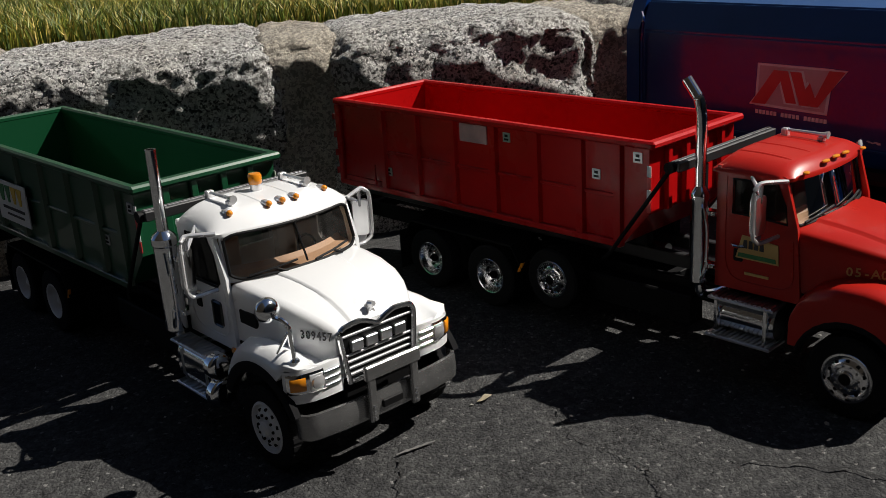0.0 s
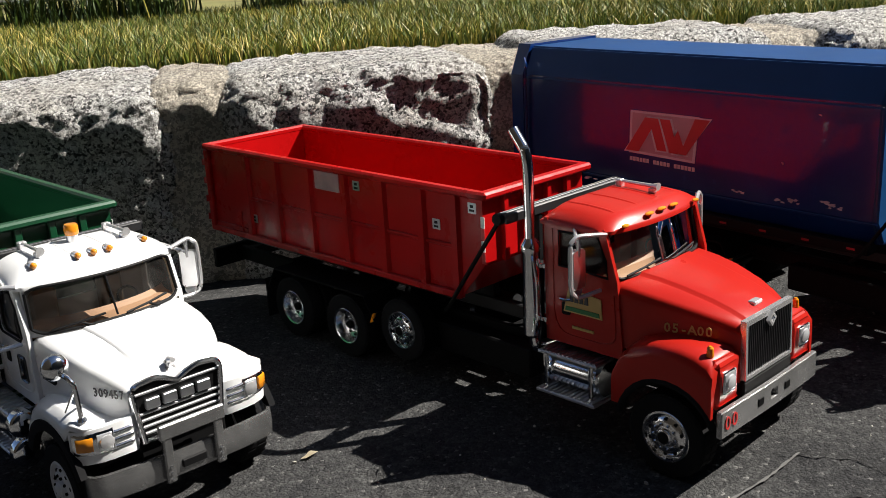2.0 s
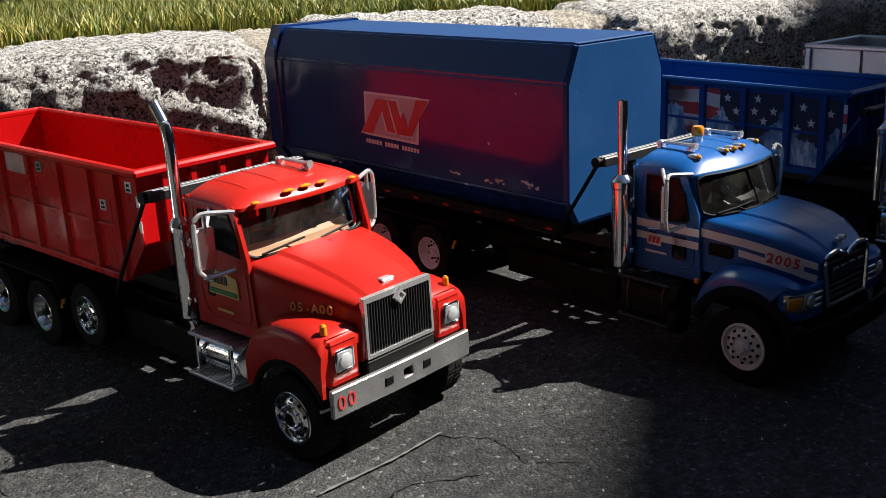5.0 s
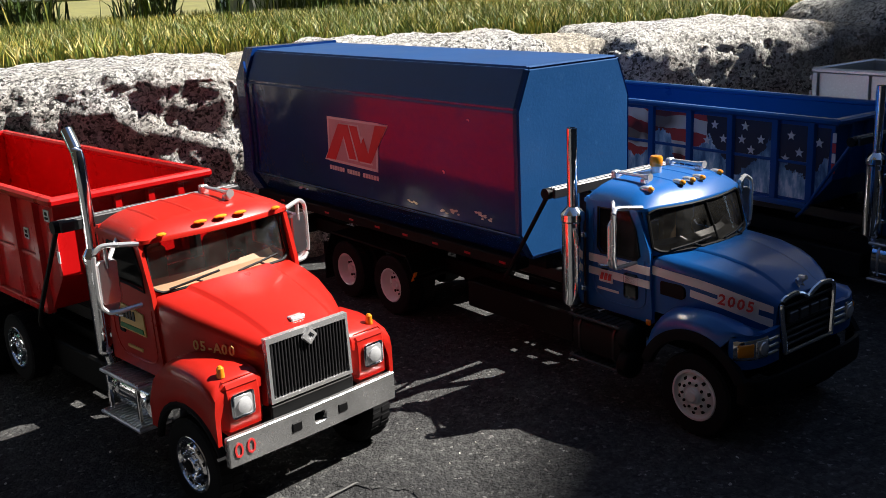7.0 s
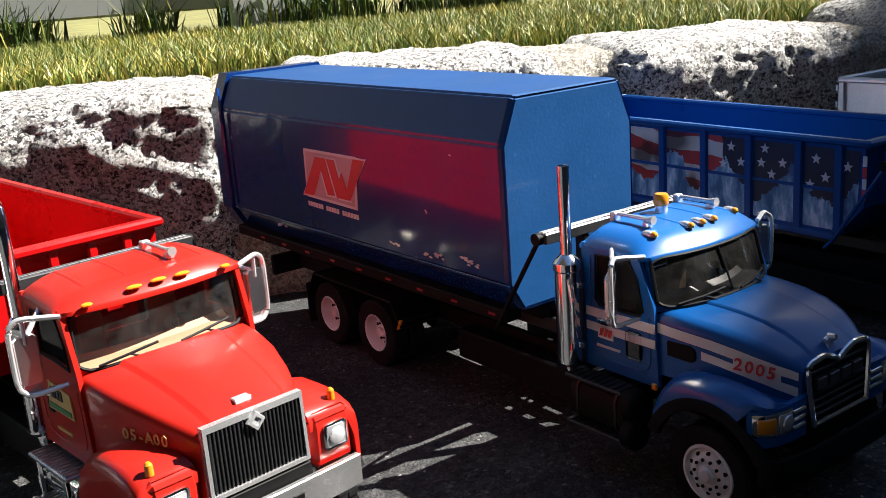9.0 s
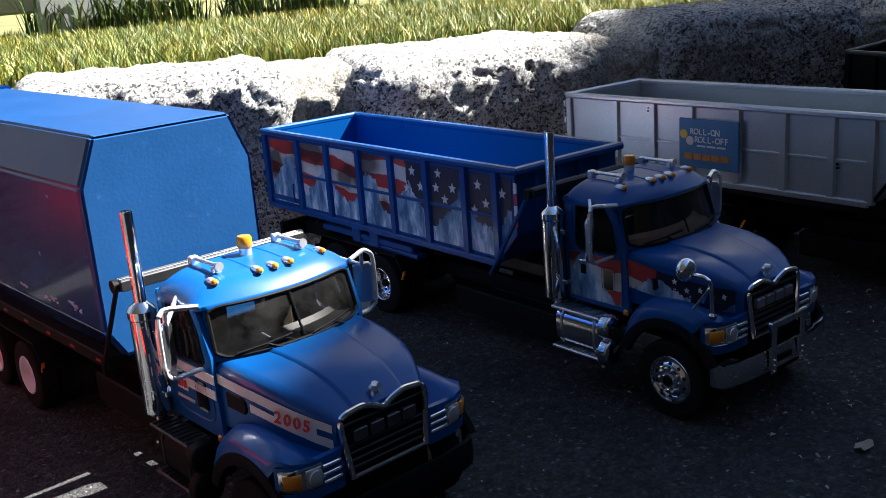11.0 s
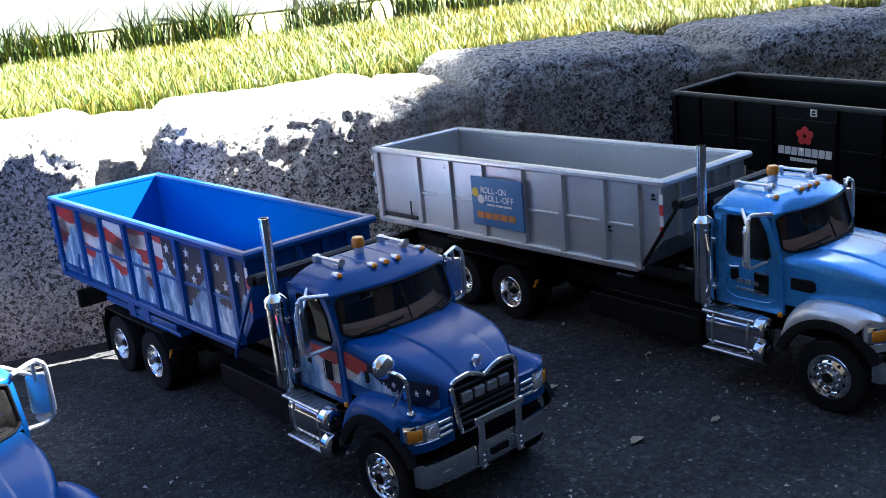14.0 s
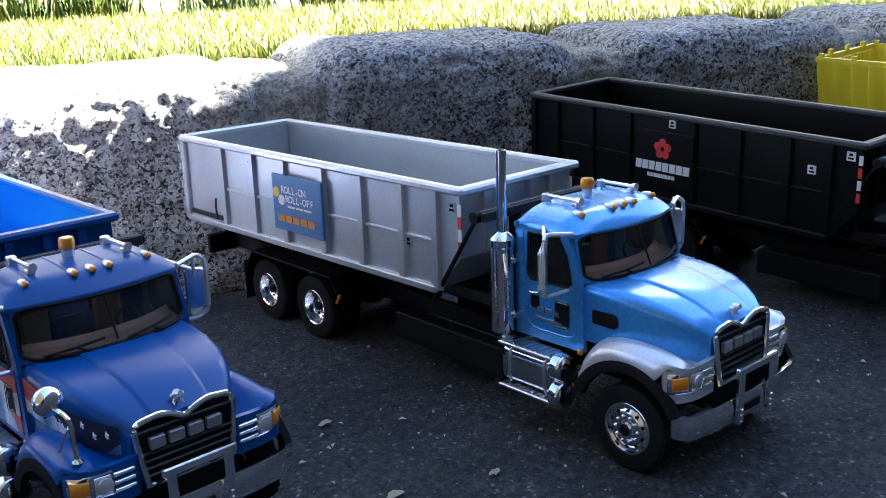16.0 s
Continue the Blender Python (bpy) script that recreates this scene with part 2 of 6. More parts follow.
GRANITE = granite("rough split granite", (0.94, 0.935, 0.92), (0.80, 0.795, 0.78), (0.055, 0.054, 0.053), (0.68, 0.63, 0.55))
MORTAR = granite("sandy mortar", (0.80, 0.74, 0.64), (0.70, 0.64, 0.55), (0.38, 0.35, 0.30), (0.62, 0.54, 0.42))


def asphalt():
    m, t, b = nodes_of("worn asphalt")
    c = t.nodes.new("ShaderNodeTexCoord")
    v = t.nodes.new("ShaderNodeTexVoronoi")
    v.inputs["Scale"].default_value = 780
    wob = t.nodes.new("ShaderNodeVectorMath")
    wob.operation = "MULTIPLY_ADD"
    t.links.new(noise_node(t, 700, 2).outputs["Color"], wob.inputs[0])
    wob.inputs[1].default_value = (0.0022, 0.0022, 0.0022)
    t.links.new(c.outputs["Object"], wob.inputs[2])
    t.links.new(wob.outputs[0], v.inputs["Vector"])
    cell = t.nodes.new("ShaderNodeSeparateColor")
    t.links.new(v.outputs["Color"], cell.inputs[0])
    stones = ramp(t, cell.outputs[0], [(0.0, (0.044, 0.044, 0.045)), (0.50, (0.058, 0.058, 0.059)), (0.85, (0.074, 0.074, 0.074)), (0.97, (0.092, 0.092, 0.091)), (0.998, (0.20, 0.196, 0.192))])
    binder = ramp(t, noise_node(t, 210, 6, 0.7).outputs["Fac"], [(0.34, (0.55, 0.55, 0.56)), (0.60, (1.08, 1.08, 1.07))])
    film = ramp(t, noise_node(t, 11, 8, 0.72).outputs["Fac"], [(0.3, (0.55, 0.55, 0.58)), (0.7, (1.40, 1.40, 1.37))])
    tint = mixed(t, 1.0, mixed(t, 1.0, stones, binder, "MULTIPLY"), film, "MULTIPLY")
    cr = t.nodes.new("ShaderNodeTexVoronoi")
    cr.feature = "DISTANCE_TO_EDGE"
    cr.inputs["Scale"].default_value = 17
    drift = t.nodes.new("ShaderNodeVectorMath")
    drift.operation = "MULTIPLY_ADD"
    t.links.new(noise_node(t, 40, 6, 0.7).outputs["Color"], drift.inputs[0])
    drift.inputs[1].default_value = (0.05, 0.05, 0.05)
    t.links.new(c.outputs["Object"], drift.inputs[2])
    t.links.new(drift.outputs[0], cr.inputs["Vector"])
    hair = ramp(t, cr.outputs["Distance"], [(0.0, (1, 1, 1)), (0.012, (0, 0, 0))])
    some = ramp(t, noise_node(t, 7, 3).outputs["Fac"], [(0.50, (0, 0, 0)), (0.60, (0.8, 0.8, 0.8))])
    t.links.new(mixed(t, mixed(t, 1.0, hair, some, "MULTIPLY"), tint, (0.006, 0.006, 0.006)), b.inputs["Base Color"])
    b.inputs["Roughness"].default_value = 0.9
    b.inputs["Specular IOR Level"].default_value = 0.10
    mix = t.nodes.new("ShaderNodeMath")
    mix.operation = "SUBTRACT"
    t.links.new(noise_node(t, 260, 8, 0.72).outputs["Fac"], mix.inputs[0])
    t.links.new(v.outputs["Distance"], mix.inputs[1])
    bumped(t, b, mix.outputs[0], 0.6, 0.0016)
    return m


ASPHALT = asphalt()
TAR = surface("crack in asphalt", (0.008, 0.008, 0.008), 0.9, 0, 0.3, 200)
CHALK = surface("pale scratch on asphalt", (0.12, 0.118, 0.115), 0.9, 0, 0.3, 900, bump=0.4)
SOIL = surface("dry lawn soil", (0.17, 0.16, 0.045), 0.9, 0, 0.35, 60, bump=0.6)
VINYL = surface("white vinyl", (0.43, 0.44, 0.44), 0.45, 0, 0.04, 6, bump=0.03)
STUCCO = surface("house wall paint", (0.075, 0.078, 0.082), 0.8, 0, 0.08, 4, bump=0.2)
PEBBLE = surface("pale grit", (0.42, 0.40, 0.36), 0.8, 0, 0.3, 300)
LEAF = surface("dry leaf", (0.34, 0.29, 0.2), 0.7, 0, 0.25, 300)


def grass_blade(name, stops):
    m, t, b = nodes_of(name)
    g = t.nodes.new("ShaderNodeNewGeometry")
    col = ramp(t, g.outputs["Random Per Island"], stops)
    dry = ramp(t, noise_node(t, 5, 3).outputs["Fac"], [(0.4, (1, 1, 1)), (0.65, (1.35, 1.15, 0.8))])
    t.links.new(mixed(t, 1.0, col, dry, "MULTIPLY"), b.inputs["Base Color"])
    b.inputs["Roughness"].default_value = 0.5
    return m


GRASS = grass_blade("grass blade", [(0.0, (0.026, 0.062, 0.009)), (0.40, (0.10, 0.155, 0.020)), (0.70, (0.215, 0.235, 0.038)), (0.88, (0.37, 0.33, 0.085)), (1.0, (0.60, 0.52, 0.23))])
# fence tufts are coloured darker than the lawn to read as silhouettes
TALL_GRASS = grass_blade("tall grass blade", [(0.0, (0.010, 0.026, 0.004)), (0.6, (0.030, 0.062, 0.008)), (0.92, (0.085, 0.12, 0.016)), (1.0, (0.30, 0.27, 0.06))])


# ---------------------------------------------------------------- mesh helpers (sizes in millimetres, times U)
U = 0.001


def P(x, y, z):
    return Vector((x * U, y * U, z * U))


def mesh_object(name, bm, material, parent=None, sharp=32):
    bmesh.ops.recalc_face_normals(bm, faces=bm.faces)
    me = bpy.data.meshes.new(name)
    bm.to_mesh(me)
    bm.free()
    for p in me.polygons:
        p.use_smooth = True
    me.set_sharp_from_angle(angle=radians(sharp))
    for k in material if isinstance(material, (list, tuple)) else (material,):
        me.materials.append(k)
    ob = new(name, me)
    ob.parent = parent
    return ob


def part(name, bm, material, parent, label="", sharp=32):
    return tagged(mesh_object(name, bm, material, parent, sharp), label)


def thing(name, m, label, category, group=""):
    ob = new(name)
    ob.empty_display_size = 0.02
    ob.matrix_basis = m
    return tagged(ob, label, category, group)


def box(bm, x0, x1, y0, y1, z0, z1, bevel=0.0, seg=1):
    v = [bm.verts.new(P(x, y, z)) for x in (x0, x1) for y in (y0, y1) for z in (z0, z1)]
    f = [bm.faces.new([v[i] for i in q]) for q in ((0, 1, 3, 2), (4, 6, 7, 5), (0, 4, 5, 1), (2, 3, 7, 6), (0, 2, 6, 4), (1, 5, 7, 3))]
    if bevel:
        bmesh.ops.bevel(bm, geom=list({e for k in f for e in k.edges}), offset=bevel * U, segments=seg, affect="EDGES", profile=0.5)
    return bm


def loft(bm, rings, cap=True, closed=True):
    vs = [[bm.verts.new(P(*p)) for p in r] for r in rings]
    n = len(vs[0])
    for a, b in zip(vs, vs[1:]):
        for i in range(n if closed else n - 1):
            bm.faces.new((a[i], a[(i + 1) % n], b[(i + 1) % n], b[i]))
    if cap and closed:
        bm.faces.new(vs[0])
        bm.faces.new(vs[-1][::-1])
    return bm


def prism(bm, outline, x0, x1, bevel=0.0, axis="x"):
    """An outline in the two other axes, drawn out along one axis."""
    def put(a, p, q):
        return {"x": (a, p, q), "y": (p, a, q), "z": (p, q, a)}[axis]
    before = set(bm.faces)
    loft(bm, [[put(x0, p, q) for p, q in outline], [put(x1, p, q) for p, q in outline]])
    if bevel:
        es = list({e for f in bm.faces if f not in before for e in f.edges})
        bmesh.ops.bevel(bm, geom=es, offset=bevel * U, segments=1, affect="EDGES", profile=0.5)
    return bm


def lathe(bm, profile, origin, axis="x", seg=24, sign=1, cap=True):
    """Turns (radius, along) pairs round an axis through origin."""
    rings = []
    for r, a in profile:
        ring = []
        for i in range(seg):
            c, s = r * math.cos(2 * math.pi * i / seg), r * math.sin(2 * math.pi * i / seg)
            d = {"x": (a * sign, c, s), "y": (c, a * sign, s), "z": (c, s, a * sign)}[axis]
            ring.append((origin[0] + d[0], origin[1] + d[1], origin[2] + d[2]))
        rings.append(ring)
    return loft(bm, rings, cap)


def tube(bm, points, r, seg=8, closed=False):
    pts = [Vector(p) for p in points]
    n, rings = len(pts), []
    up = Vector((0.13, 0.21, 0.97))
    for i, p in enumerate(pts):
        a = pts[(i - 1) % n] if closed or i else p
        b = pts[(i + 1) % n] if closed or i < n - 1 else p
        d = (b - a).normalized()
        side = d.cross(up if abs(d.dot(up)) < 0.95 else Vector((1, 0, 0))).normalized()
        up2 = side.cross(d)
        rr = r[i] if isinstance(r, (list, tuple)) else r
        rings.append([tuple(p + (side * math.cos(2 * math.pi * k / seg) + up2 * math.sin(2 * math.pi * k / seg)) * rr) for k in range(seg)])
    if closed:
        return loft(bm, rings + [rings[0]], cap=False)
    return loft(bm, rings)


def arc(points, n=5):
    """Rounds the inner corners of a polyline."""
    pts = [Vector(p) for p in points]
    out = [pts[0]]
    for a, b, c in zip(pts, pts[1:], pts[2:]):
        p, q = b.lerp(a, 0.28), b.lerp(c, 0.28)
        for k in range(n + 1):
            t = k / n
            out.append(p * (1 - t) ** 2 + b * 2 * t * (1 - t) + q * t * t)
    return [tuple(p) for p in out + [pts[-1]]]


def ring_panel(bm, outer, inner, depth):
    """A flat or folded panel with a hole: two outlines with the same number of points, made thick by the vector depth."""
    d = Vector(depth)
    a = [bm.verts.new(P(*p)) for p in outer]
    b = [bm.verts.new(P(*p)) for p in inner]
    c = [bm.verts.new(P(*(Vector(p) + d))) for p in outer]
    e = [bm.verts.new(P(*(Vector(p) + d))) for p in inner]
    n = len(a)
    for i in range(n):
        j = (i + 1) % n
        bm.faces.new((a[i], a[j], b[j], b[i]))
        bm.faces.new((c[j], c[i], e[i], e[j]))
        bm.faces.new((a[j], a[i], c[i], c[j]))
        bm.faces.new((b[i], b[j], e[j], e[i]))
    return bm


def B():
    return bmesh.new()


def lettering(text, height, material, parent, m, name, label="", thick=0.1, bold=0.0, stretch=1.0):
    """Characters of the built-in font, one thin mesh each, along the pose m (in mm) on the parent."""
    for i, char in enumerate(text):
        cu = bpy.data.curves.new(name, "FONT")
        cu.body, cu.size, cu.extrude, cu.offset = char, height * 1.4 * U, thick * U, bold * U
        cu.align_x, cu.align_y, cu.resolution_u = "CENTER", "CENTER", 2
        tmp = new(name, cu)
        me = bpy.data.meshes.new_from_object(tmp.evaluated_get(bpy.context.evaluated_depsgraph_get()))
        bpy.data.objects.remove(tmp)
        me.materials.clear()
        me.materials.append(material)
        ob = new(name, me)
        ob.parent = parent
        k = m @ Matrix.Translation(((i - (len(text) - 1) / 2) * height * 0.86 * stretch, 0, 0))
        k.translation = k.translation * U
        ob.matrix_basis = k @ Matrix.Diagonal((stretch, 1, 1, 1))
        tagged(ob, label)


# ---------------------------------------------------------------- ground, stone edging, lawn, fence, house
WALL_AT, WALL_ALONG, WALL_BACK = Vector((0.391, 0.554, 0)), Vector((0.8859, -0.4638, 0)), Vector((0.4638, 0.8859, 0))


def at_wall(s, off, z):
    return WALL_AT + WALL_ALONG * s + WALL_BACK * off + Vector((0, 0, z))


def make_ground():
    bm = B()
    offs = [-60, -12, -3, -1.2, -0.6, -0.3, -0.10, -0.07, -0.04, 0.0, 0.05, 0.25, 3, 12, 60]
    drop = {-0.07: -0.004, -0.04: -0.014, 0.0: -0.022, 0.05: -0.024, 0.25: -0.024, 3: -0.02, 12: -0.02, 60: -0.02}
    along = [-60, -10, -3] + [-1.5 + 0.1 * i for i in range(46)] + [4, 10, 60]
    g = [[bm.verts.new(at_wall(s, o, drop.get(o, 0.0))) for s in along] for o in offs]
    for a, b in zip(g, g[1:]):
        for i in range(len(along) - 1):
            bm.faces.new((a[i], a[i + 1], b[i + 1], b[i]))
    return tagged(mesh_object("ground", bm, ASPHALT), "dark worn asphalt driveway with fine cracks and grit", "driveway", kind="structure")


ground = make_ground()


def stone(name, s0, s1, top, back, material, rough, seed, face=0.0, cleft=None, corner=0.030, under=0.011):
    """One rough split block of the edging, from s0 to s1 along the wall."""
    nx, ny, nz = max(6, int((s1 - s0) / 0.0034)), 34, 48
    h0 = -0.04
    bm = B()
    off = Vector((seed * 3.7, seed * 1.3, seed * 2.1))
    grid = {}

    def v(i, j, k):
        key = (i, j, k)
        if key not in grid:
            u, w, h = i / nx, j / ny, k / nz
            p = Vector((s0 + (s1 - s0) * u, face + (back - face) * w, h0 + (top - h0) * h))
            c = Vector(((u - 0.5) * 2, (w - 0.5) * 2, (h - 0.5) * 2))
            r = corner
            ex = max(0, abs(c.x) - (1 - r / ((s1 - s0) / 2))) * (s1 - s0) / 2
            ew = max(0, abs(c.y) - (1 - r / ((back - face) / 2))) * (back - face) / 2
            eh = max(0, c.z - (1 - 2 * r / (top - h0))) * (top - h0) / 2
            q = math.sqrt(ex * ex + ew * ew + eh * eh)
            if q > 1e-6:
                d = Vector((math.copysign(ex, c.x), math.copysign(ew, c.y), eh)) / q
                p -= d * max(0.0, q - r) + d * 0.12 * q
            n1 = noise.fractal(p * 16 + off, 1.0, 2.1, 4)
            n2 = noise.fractal(p * 70 + off, 0.9, 2.2, 4)
            n3 = noise.noise(p * 6 + off)
            n4 = noise.fractal(p * 165 + off, 0.8, 2.2, 3)
            amount = rough * (0.0042 * n1 + 0.0026 * n2 + 0.0024 * n4 + 0.0045 * n3)
            front, lean, crest, ends = max(0.0, 1 - w / 0.22), max(0.0, 1 - w / 0.45), max(0.0, (h - 0.75) / 0.25), max(0.0, (abs(c.x) - 0.8) / 0.2)
            out = Vector((0.4 * math.copysign(ends, c.x), -front + 0.5 * max(0.0, c.y - 0.8) * 5, 0.6 * crest))
            p += out * amount
            # the split face hangs over slightly below its rounded crest
            p.y += lean * under * (1 - h)
            if cleft and w < 0.02:
                line = cleft[1] + (p.x - cleft[0]) * cleft[2] + 0.008 * noise.noise(p * 30 + off)
                p.y += cleft[3] * max(0.0, min(1.0, (p.z - line) / 0.006)) * max(0.0, min(1.0, (top - 0.012 - p.z) / 0.01)) * max(0.0, min(1.0, (p.x - cleft[0]) / 0.02))
            grid[key] = bm.verts.new(at_wall(p.x, p.y, p.z))
        return grid[key]

    for i in range(nx):
        for j in range(ny):
            bm.faces.new((v(i, j, nz), v(i + 1, j, nz), v(i + 1, j + 1, nz), v(i, j + 1, nz)))
        for k in range(nz):
            bm.faces.new((v(i, 0, k), v(i + 1, 0, k), v(i + 1, 0, k + 1), v(i, 0, k + 1)))
            bm.faces.new((v(i, ny, k + 1), v(i + 1, ny, k + 1), v(i + 1, ny, k), v(i, ny, k)))
    for j in range(ny):
        for k in range(nz):
            bm.faces.new((v(0, j, k + 1), v(0, j + 1, k + 1), v(0, j + 1, k), v(0, j, k)))
            bm.faces.new((v(nx, j, k), v(nx, j + 1, k), v(nx, j + 1, k + 1), v(nx, j, k + 1)))
    return mesh_object(name, bm, material, None, 60)


STONES = ((-0.62, -0.235, 0.118), (-0.207, 0.007, 0.115), (0.023, 0.219, 0.118), (0.238, 0.436, 0.123), (0.456, 0.652, 0.121),
          (0.672, 0.870, 0.130), (0.894, 1.104, 0.128), (1.13, 1.36, 0.130), (1.40, 1.75, 0.130))
for i, (a, b, top) in enumerate(STONES):
    tagged(stone("granite_block", a, b, top, 0.17, GRANITE, 1.0, i + 1, 0.0, {2: (0.09, 0.108, -0.42, 0.005)}.get(i), under=0.016 if i < 3 else 0.026), "rough split grey granite block in the lawn edging", "stone block", "granite edging blocks")
for i, ((_, a, _), (b, _, _)) in enumerate(zip(STONES, STONES[1:])):
    tagged(stone("mortar_joint", a - 0.03, b + 0.03, 0.115, 0.16, MORTAR, 1.0, i + 21, 0.012, None, 0.022),
           "sandy mortar packed between granite edging blocks", "mortar joint", "mortar joints")


def make_lawn():
    bm = B()
    offs, along = [0.13, 0.16, 0.25, 0.5, 0.84, 1.5, 6], [-4, -1, -0.6] + [-0.4 + 0.1 * i for i in range(30)] + [3.5, 8]
    g = [[bm.verts.new(at_wall(s, o, 0.108 + 0.006 * noise.noise(Vector((s * 6, o * 6, 0))))) for s in along] for o in offs]
    for a, b in zip(g, g[1:]):
        for i in range(len(along) - 1):
            bm.faces.new((a[i], a[i + 1], b[i + 1], b[i]))
    tagged(mesh_object("lawn_soil", bm, SOIL), "dry soil under the lawn behind the stones", "lawn", kind="structure")
    rng = np.random.default_rng(5)
    n = 240000
    s = rng.uniform(-0.55, 2.2, n)
    o = 0.155 + (0.70 * rng.random(n) ** 1.25)
    edge = rng.random(n) < 0.035
    clump = rng.uniform(-0.55, 2.2, 70)[rng.integers(0, 70, n)]
    s = np.where(edge, clump + rng.normal(0, 0.018, n), s)
    o = np.where(edge, 0.60 + 0.12 * (s + 0.9) + rng.uniform(0.0, 0.1, n), o)
    tall = np.where(edge, rng.uniform(0.03, 0.085, n), rng.uniform(0.010, 0.026, n))
    w = np.where(edge, rng.uniform(0.0009, 0.0018, n), rng.uniform(0.0004, 0.0010, n))
    a = rng.uniform(0, 2 * np.pi, n)
    lean = rng.uniform(0.05, 0.8, n) * tall
    la = rng.uniform(0, 2 * np.pi, n)
    base = np.stack([WALL_AT.x + WALL_ALONG.x * s + WALL_BACK.x * o, WALL_AT.y + WALL_ALONG.y * s + WALL_BACK.y * o, np.full(n, 0.106)], 1)
    side = np.stack([np.cos(a) * w, np.sin(a) * w, np.zeros(n)], 1)
    tip = np.stack([np.cos(la) * lean, np.sin(la) * lean, tall], 1)
    mid = tip * np.array([0.32, 0.32, 0.6])
    verts = np.stack([base - side, base + side, base + mid - side * 0.8, base + mid + side * 0.8, base + tip], 1).reshape(-1, 3)
    for keep, name, material, label in ((~edge, "grass", GRASS, "patchy green and straw-coloured lawn grass behind the stones"),
                                        (edge, "tall_grass", TALL_GRASS, "dark green uncut grass tufts along the fence")):
        v = verts.reshape(n, 5, 3)[keep]
        k = np.arange(len(v)) * 5
        me = bpy.data.meshes.new(name)
        me.from_pydata(v.reshape(-1, 3).tolist(), [], np.stack([k, k + 1, k + 3, k + 2], 1).tolist() + np.stack([k + 2, k + 3, k + 4], 1).tolist())
        me.materials.append(material)
        tagged(new(name, me), label, "grass", kind="stuff")


make_lawn()


def make_fence():
    """White privacy fence behind the lawn: posts with tongued boards between them."""
    start, way = at_wall(-0.9, 0.62, 0), Vector((0.9397, -0.342, 0))
    back = Vector((0.342, 0.9397, 0))
    fence = thing("fence", Matrix.Translation(start), "plain white vinyl privacy fence behind the lawn", "fence")

    def block(name, a, b, o0, o1, z0, z1, bevel):
        bm = B()
        q = [way * a + back * o0, way * b + back * o0, way * b + back * o1, way * a + back * o1]
        lo, hi = [bm.verts.new(p + Vector((0, 0, z0))) for p in q], [bm.verts.new(p + Vector((0, 0, z1))) for p in q]
        for j in range(4):
            bm.faces.new((lo[j], lo[(j + 1) % 4], hi[(j + 1) % 4], hi[j]))
        bm.faces.new(hi)
        bm.faces.new(lo)
        bmesh.ops.bevel(bm, geom=list(bm.edges), offset=bevel, segments=1, affect="EDGES")
        return part(name, bm, VINYL, fence)

    for i in range(4):
        s0 = 1.29 * i - 0.1
        block("post", s0 - 0.055, s0 + 0.055, -0.02, 0.08, 0.09, 1.62, 0.004)
        block("bottom_rail", s0 + 0.055, s0 + 1.235, 0.0, 0.045, 0.15, 0.21, 0.003)
        for k in range(8):
            a = s0 + 0.055 + k * 0.1475
            block("board", a + 0.0005, a + 0.147, 0.012, 0.034, 0.21, 1.55, 0.002)


make_fence()


def make_house():
    """Unseen house wall beside the driveway, put there to shade the row's far half."""
    edge, way = Vector((0.488, 0.119, 0)), Vector((0.866, 0.5, 0))
    out = Vector((0.5, -0.866, 0))
    d = 2.4
    climb = d / (SUN_WAY.x * out.x + SUN_WAY.y * out.y) * SUN_WAY
    a, b = edge + climb - way * 9, edge + climb + way * 0.62
    bm = B()
    q = [a, b, b + out * 0.3, a + out * 0.3]
    lo, hi = [bm.verts.new((p.x, p.y, 0)) for p in q], [bm.verts.new(p) for p in q]
    for j in range(4):
        bm.faces.new((lo[j], lo[(j + 1) % 4], hi[(j + 1) % 4], hi[j]))
    bm.faces.new(hi)
    tagged(mesh_object("wall_house_shade", bm, STUCCO), "unseen plain house wall put beside the driveway to shade the far trucks", "wall", kind="structure")


make_house()


def make_light_block():
    """Unseen dark wall behind and beside the first truck, added to cut fill light."""
    bm = B()
    a, b, w = Vector((-1.5, -3.4, 0)), Vector((-0.95, 1.15, 0)), Vector((-0.2, 0.02, 0))
    q = [a, b, b + w, a + w]
    lo, hi = [bm.verts.new(p) for p in q], [bm.verts.new(p + Vector((0, 0, 4.2))) for p in q]
    for j in range(4):
        bm.faces.new((lo[j], lo[(j + 1) % 4], hi[(j + 1) % 4], hi[j]))
    bm.faces.new(hi)
    tagged(mesh_object("wall_light_block", bm, surface("dark unseen wall", (0.014, 0.012, 0.010), 0.9, 0, 0.25, 6, bump=0.3, spec=0.05)), "plain dark unseen wall added to dim the first truck's side", "wall", kind="structure")


make_light_block()


def make_far_block():
    """Unseen dark wall beyond the last bin, added to keep bright sky off windscreens."""
    bm = B()
    a, b, w = Vector((3.9, -6.5, 0)), Vector((4.6, -1.2, 0)), Vector((0.2, -0.02, 0))
    q = [a, b, b + w, a + w]
    lo, hi = [bm.verts.new(p) for p in q], [bm.verts.new(p + Vector((0, 0, 2.2))) for p in q]
    for j in range(4):
        bm.faces.new((lo[j], lo[(j + 1) % 4], hi[(j + 1) % 4], hi[j]))
    bm.faces.new(hi)
    tagged(mesh_object("wall_far_block", bm, bpy.data.materials["dark unseen wall"]), "plain dark unseen wall added to hide low bright sky", "wall", kind="structure")


make_far_block()


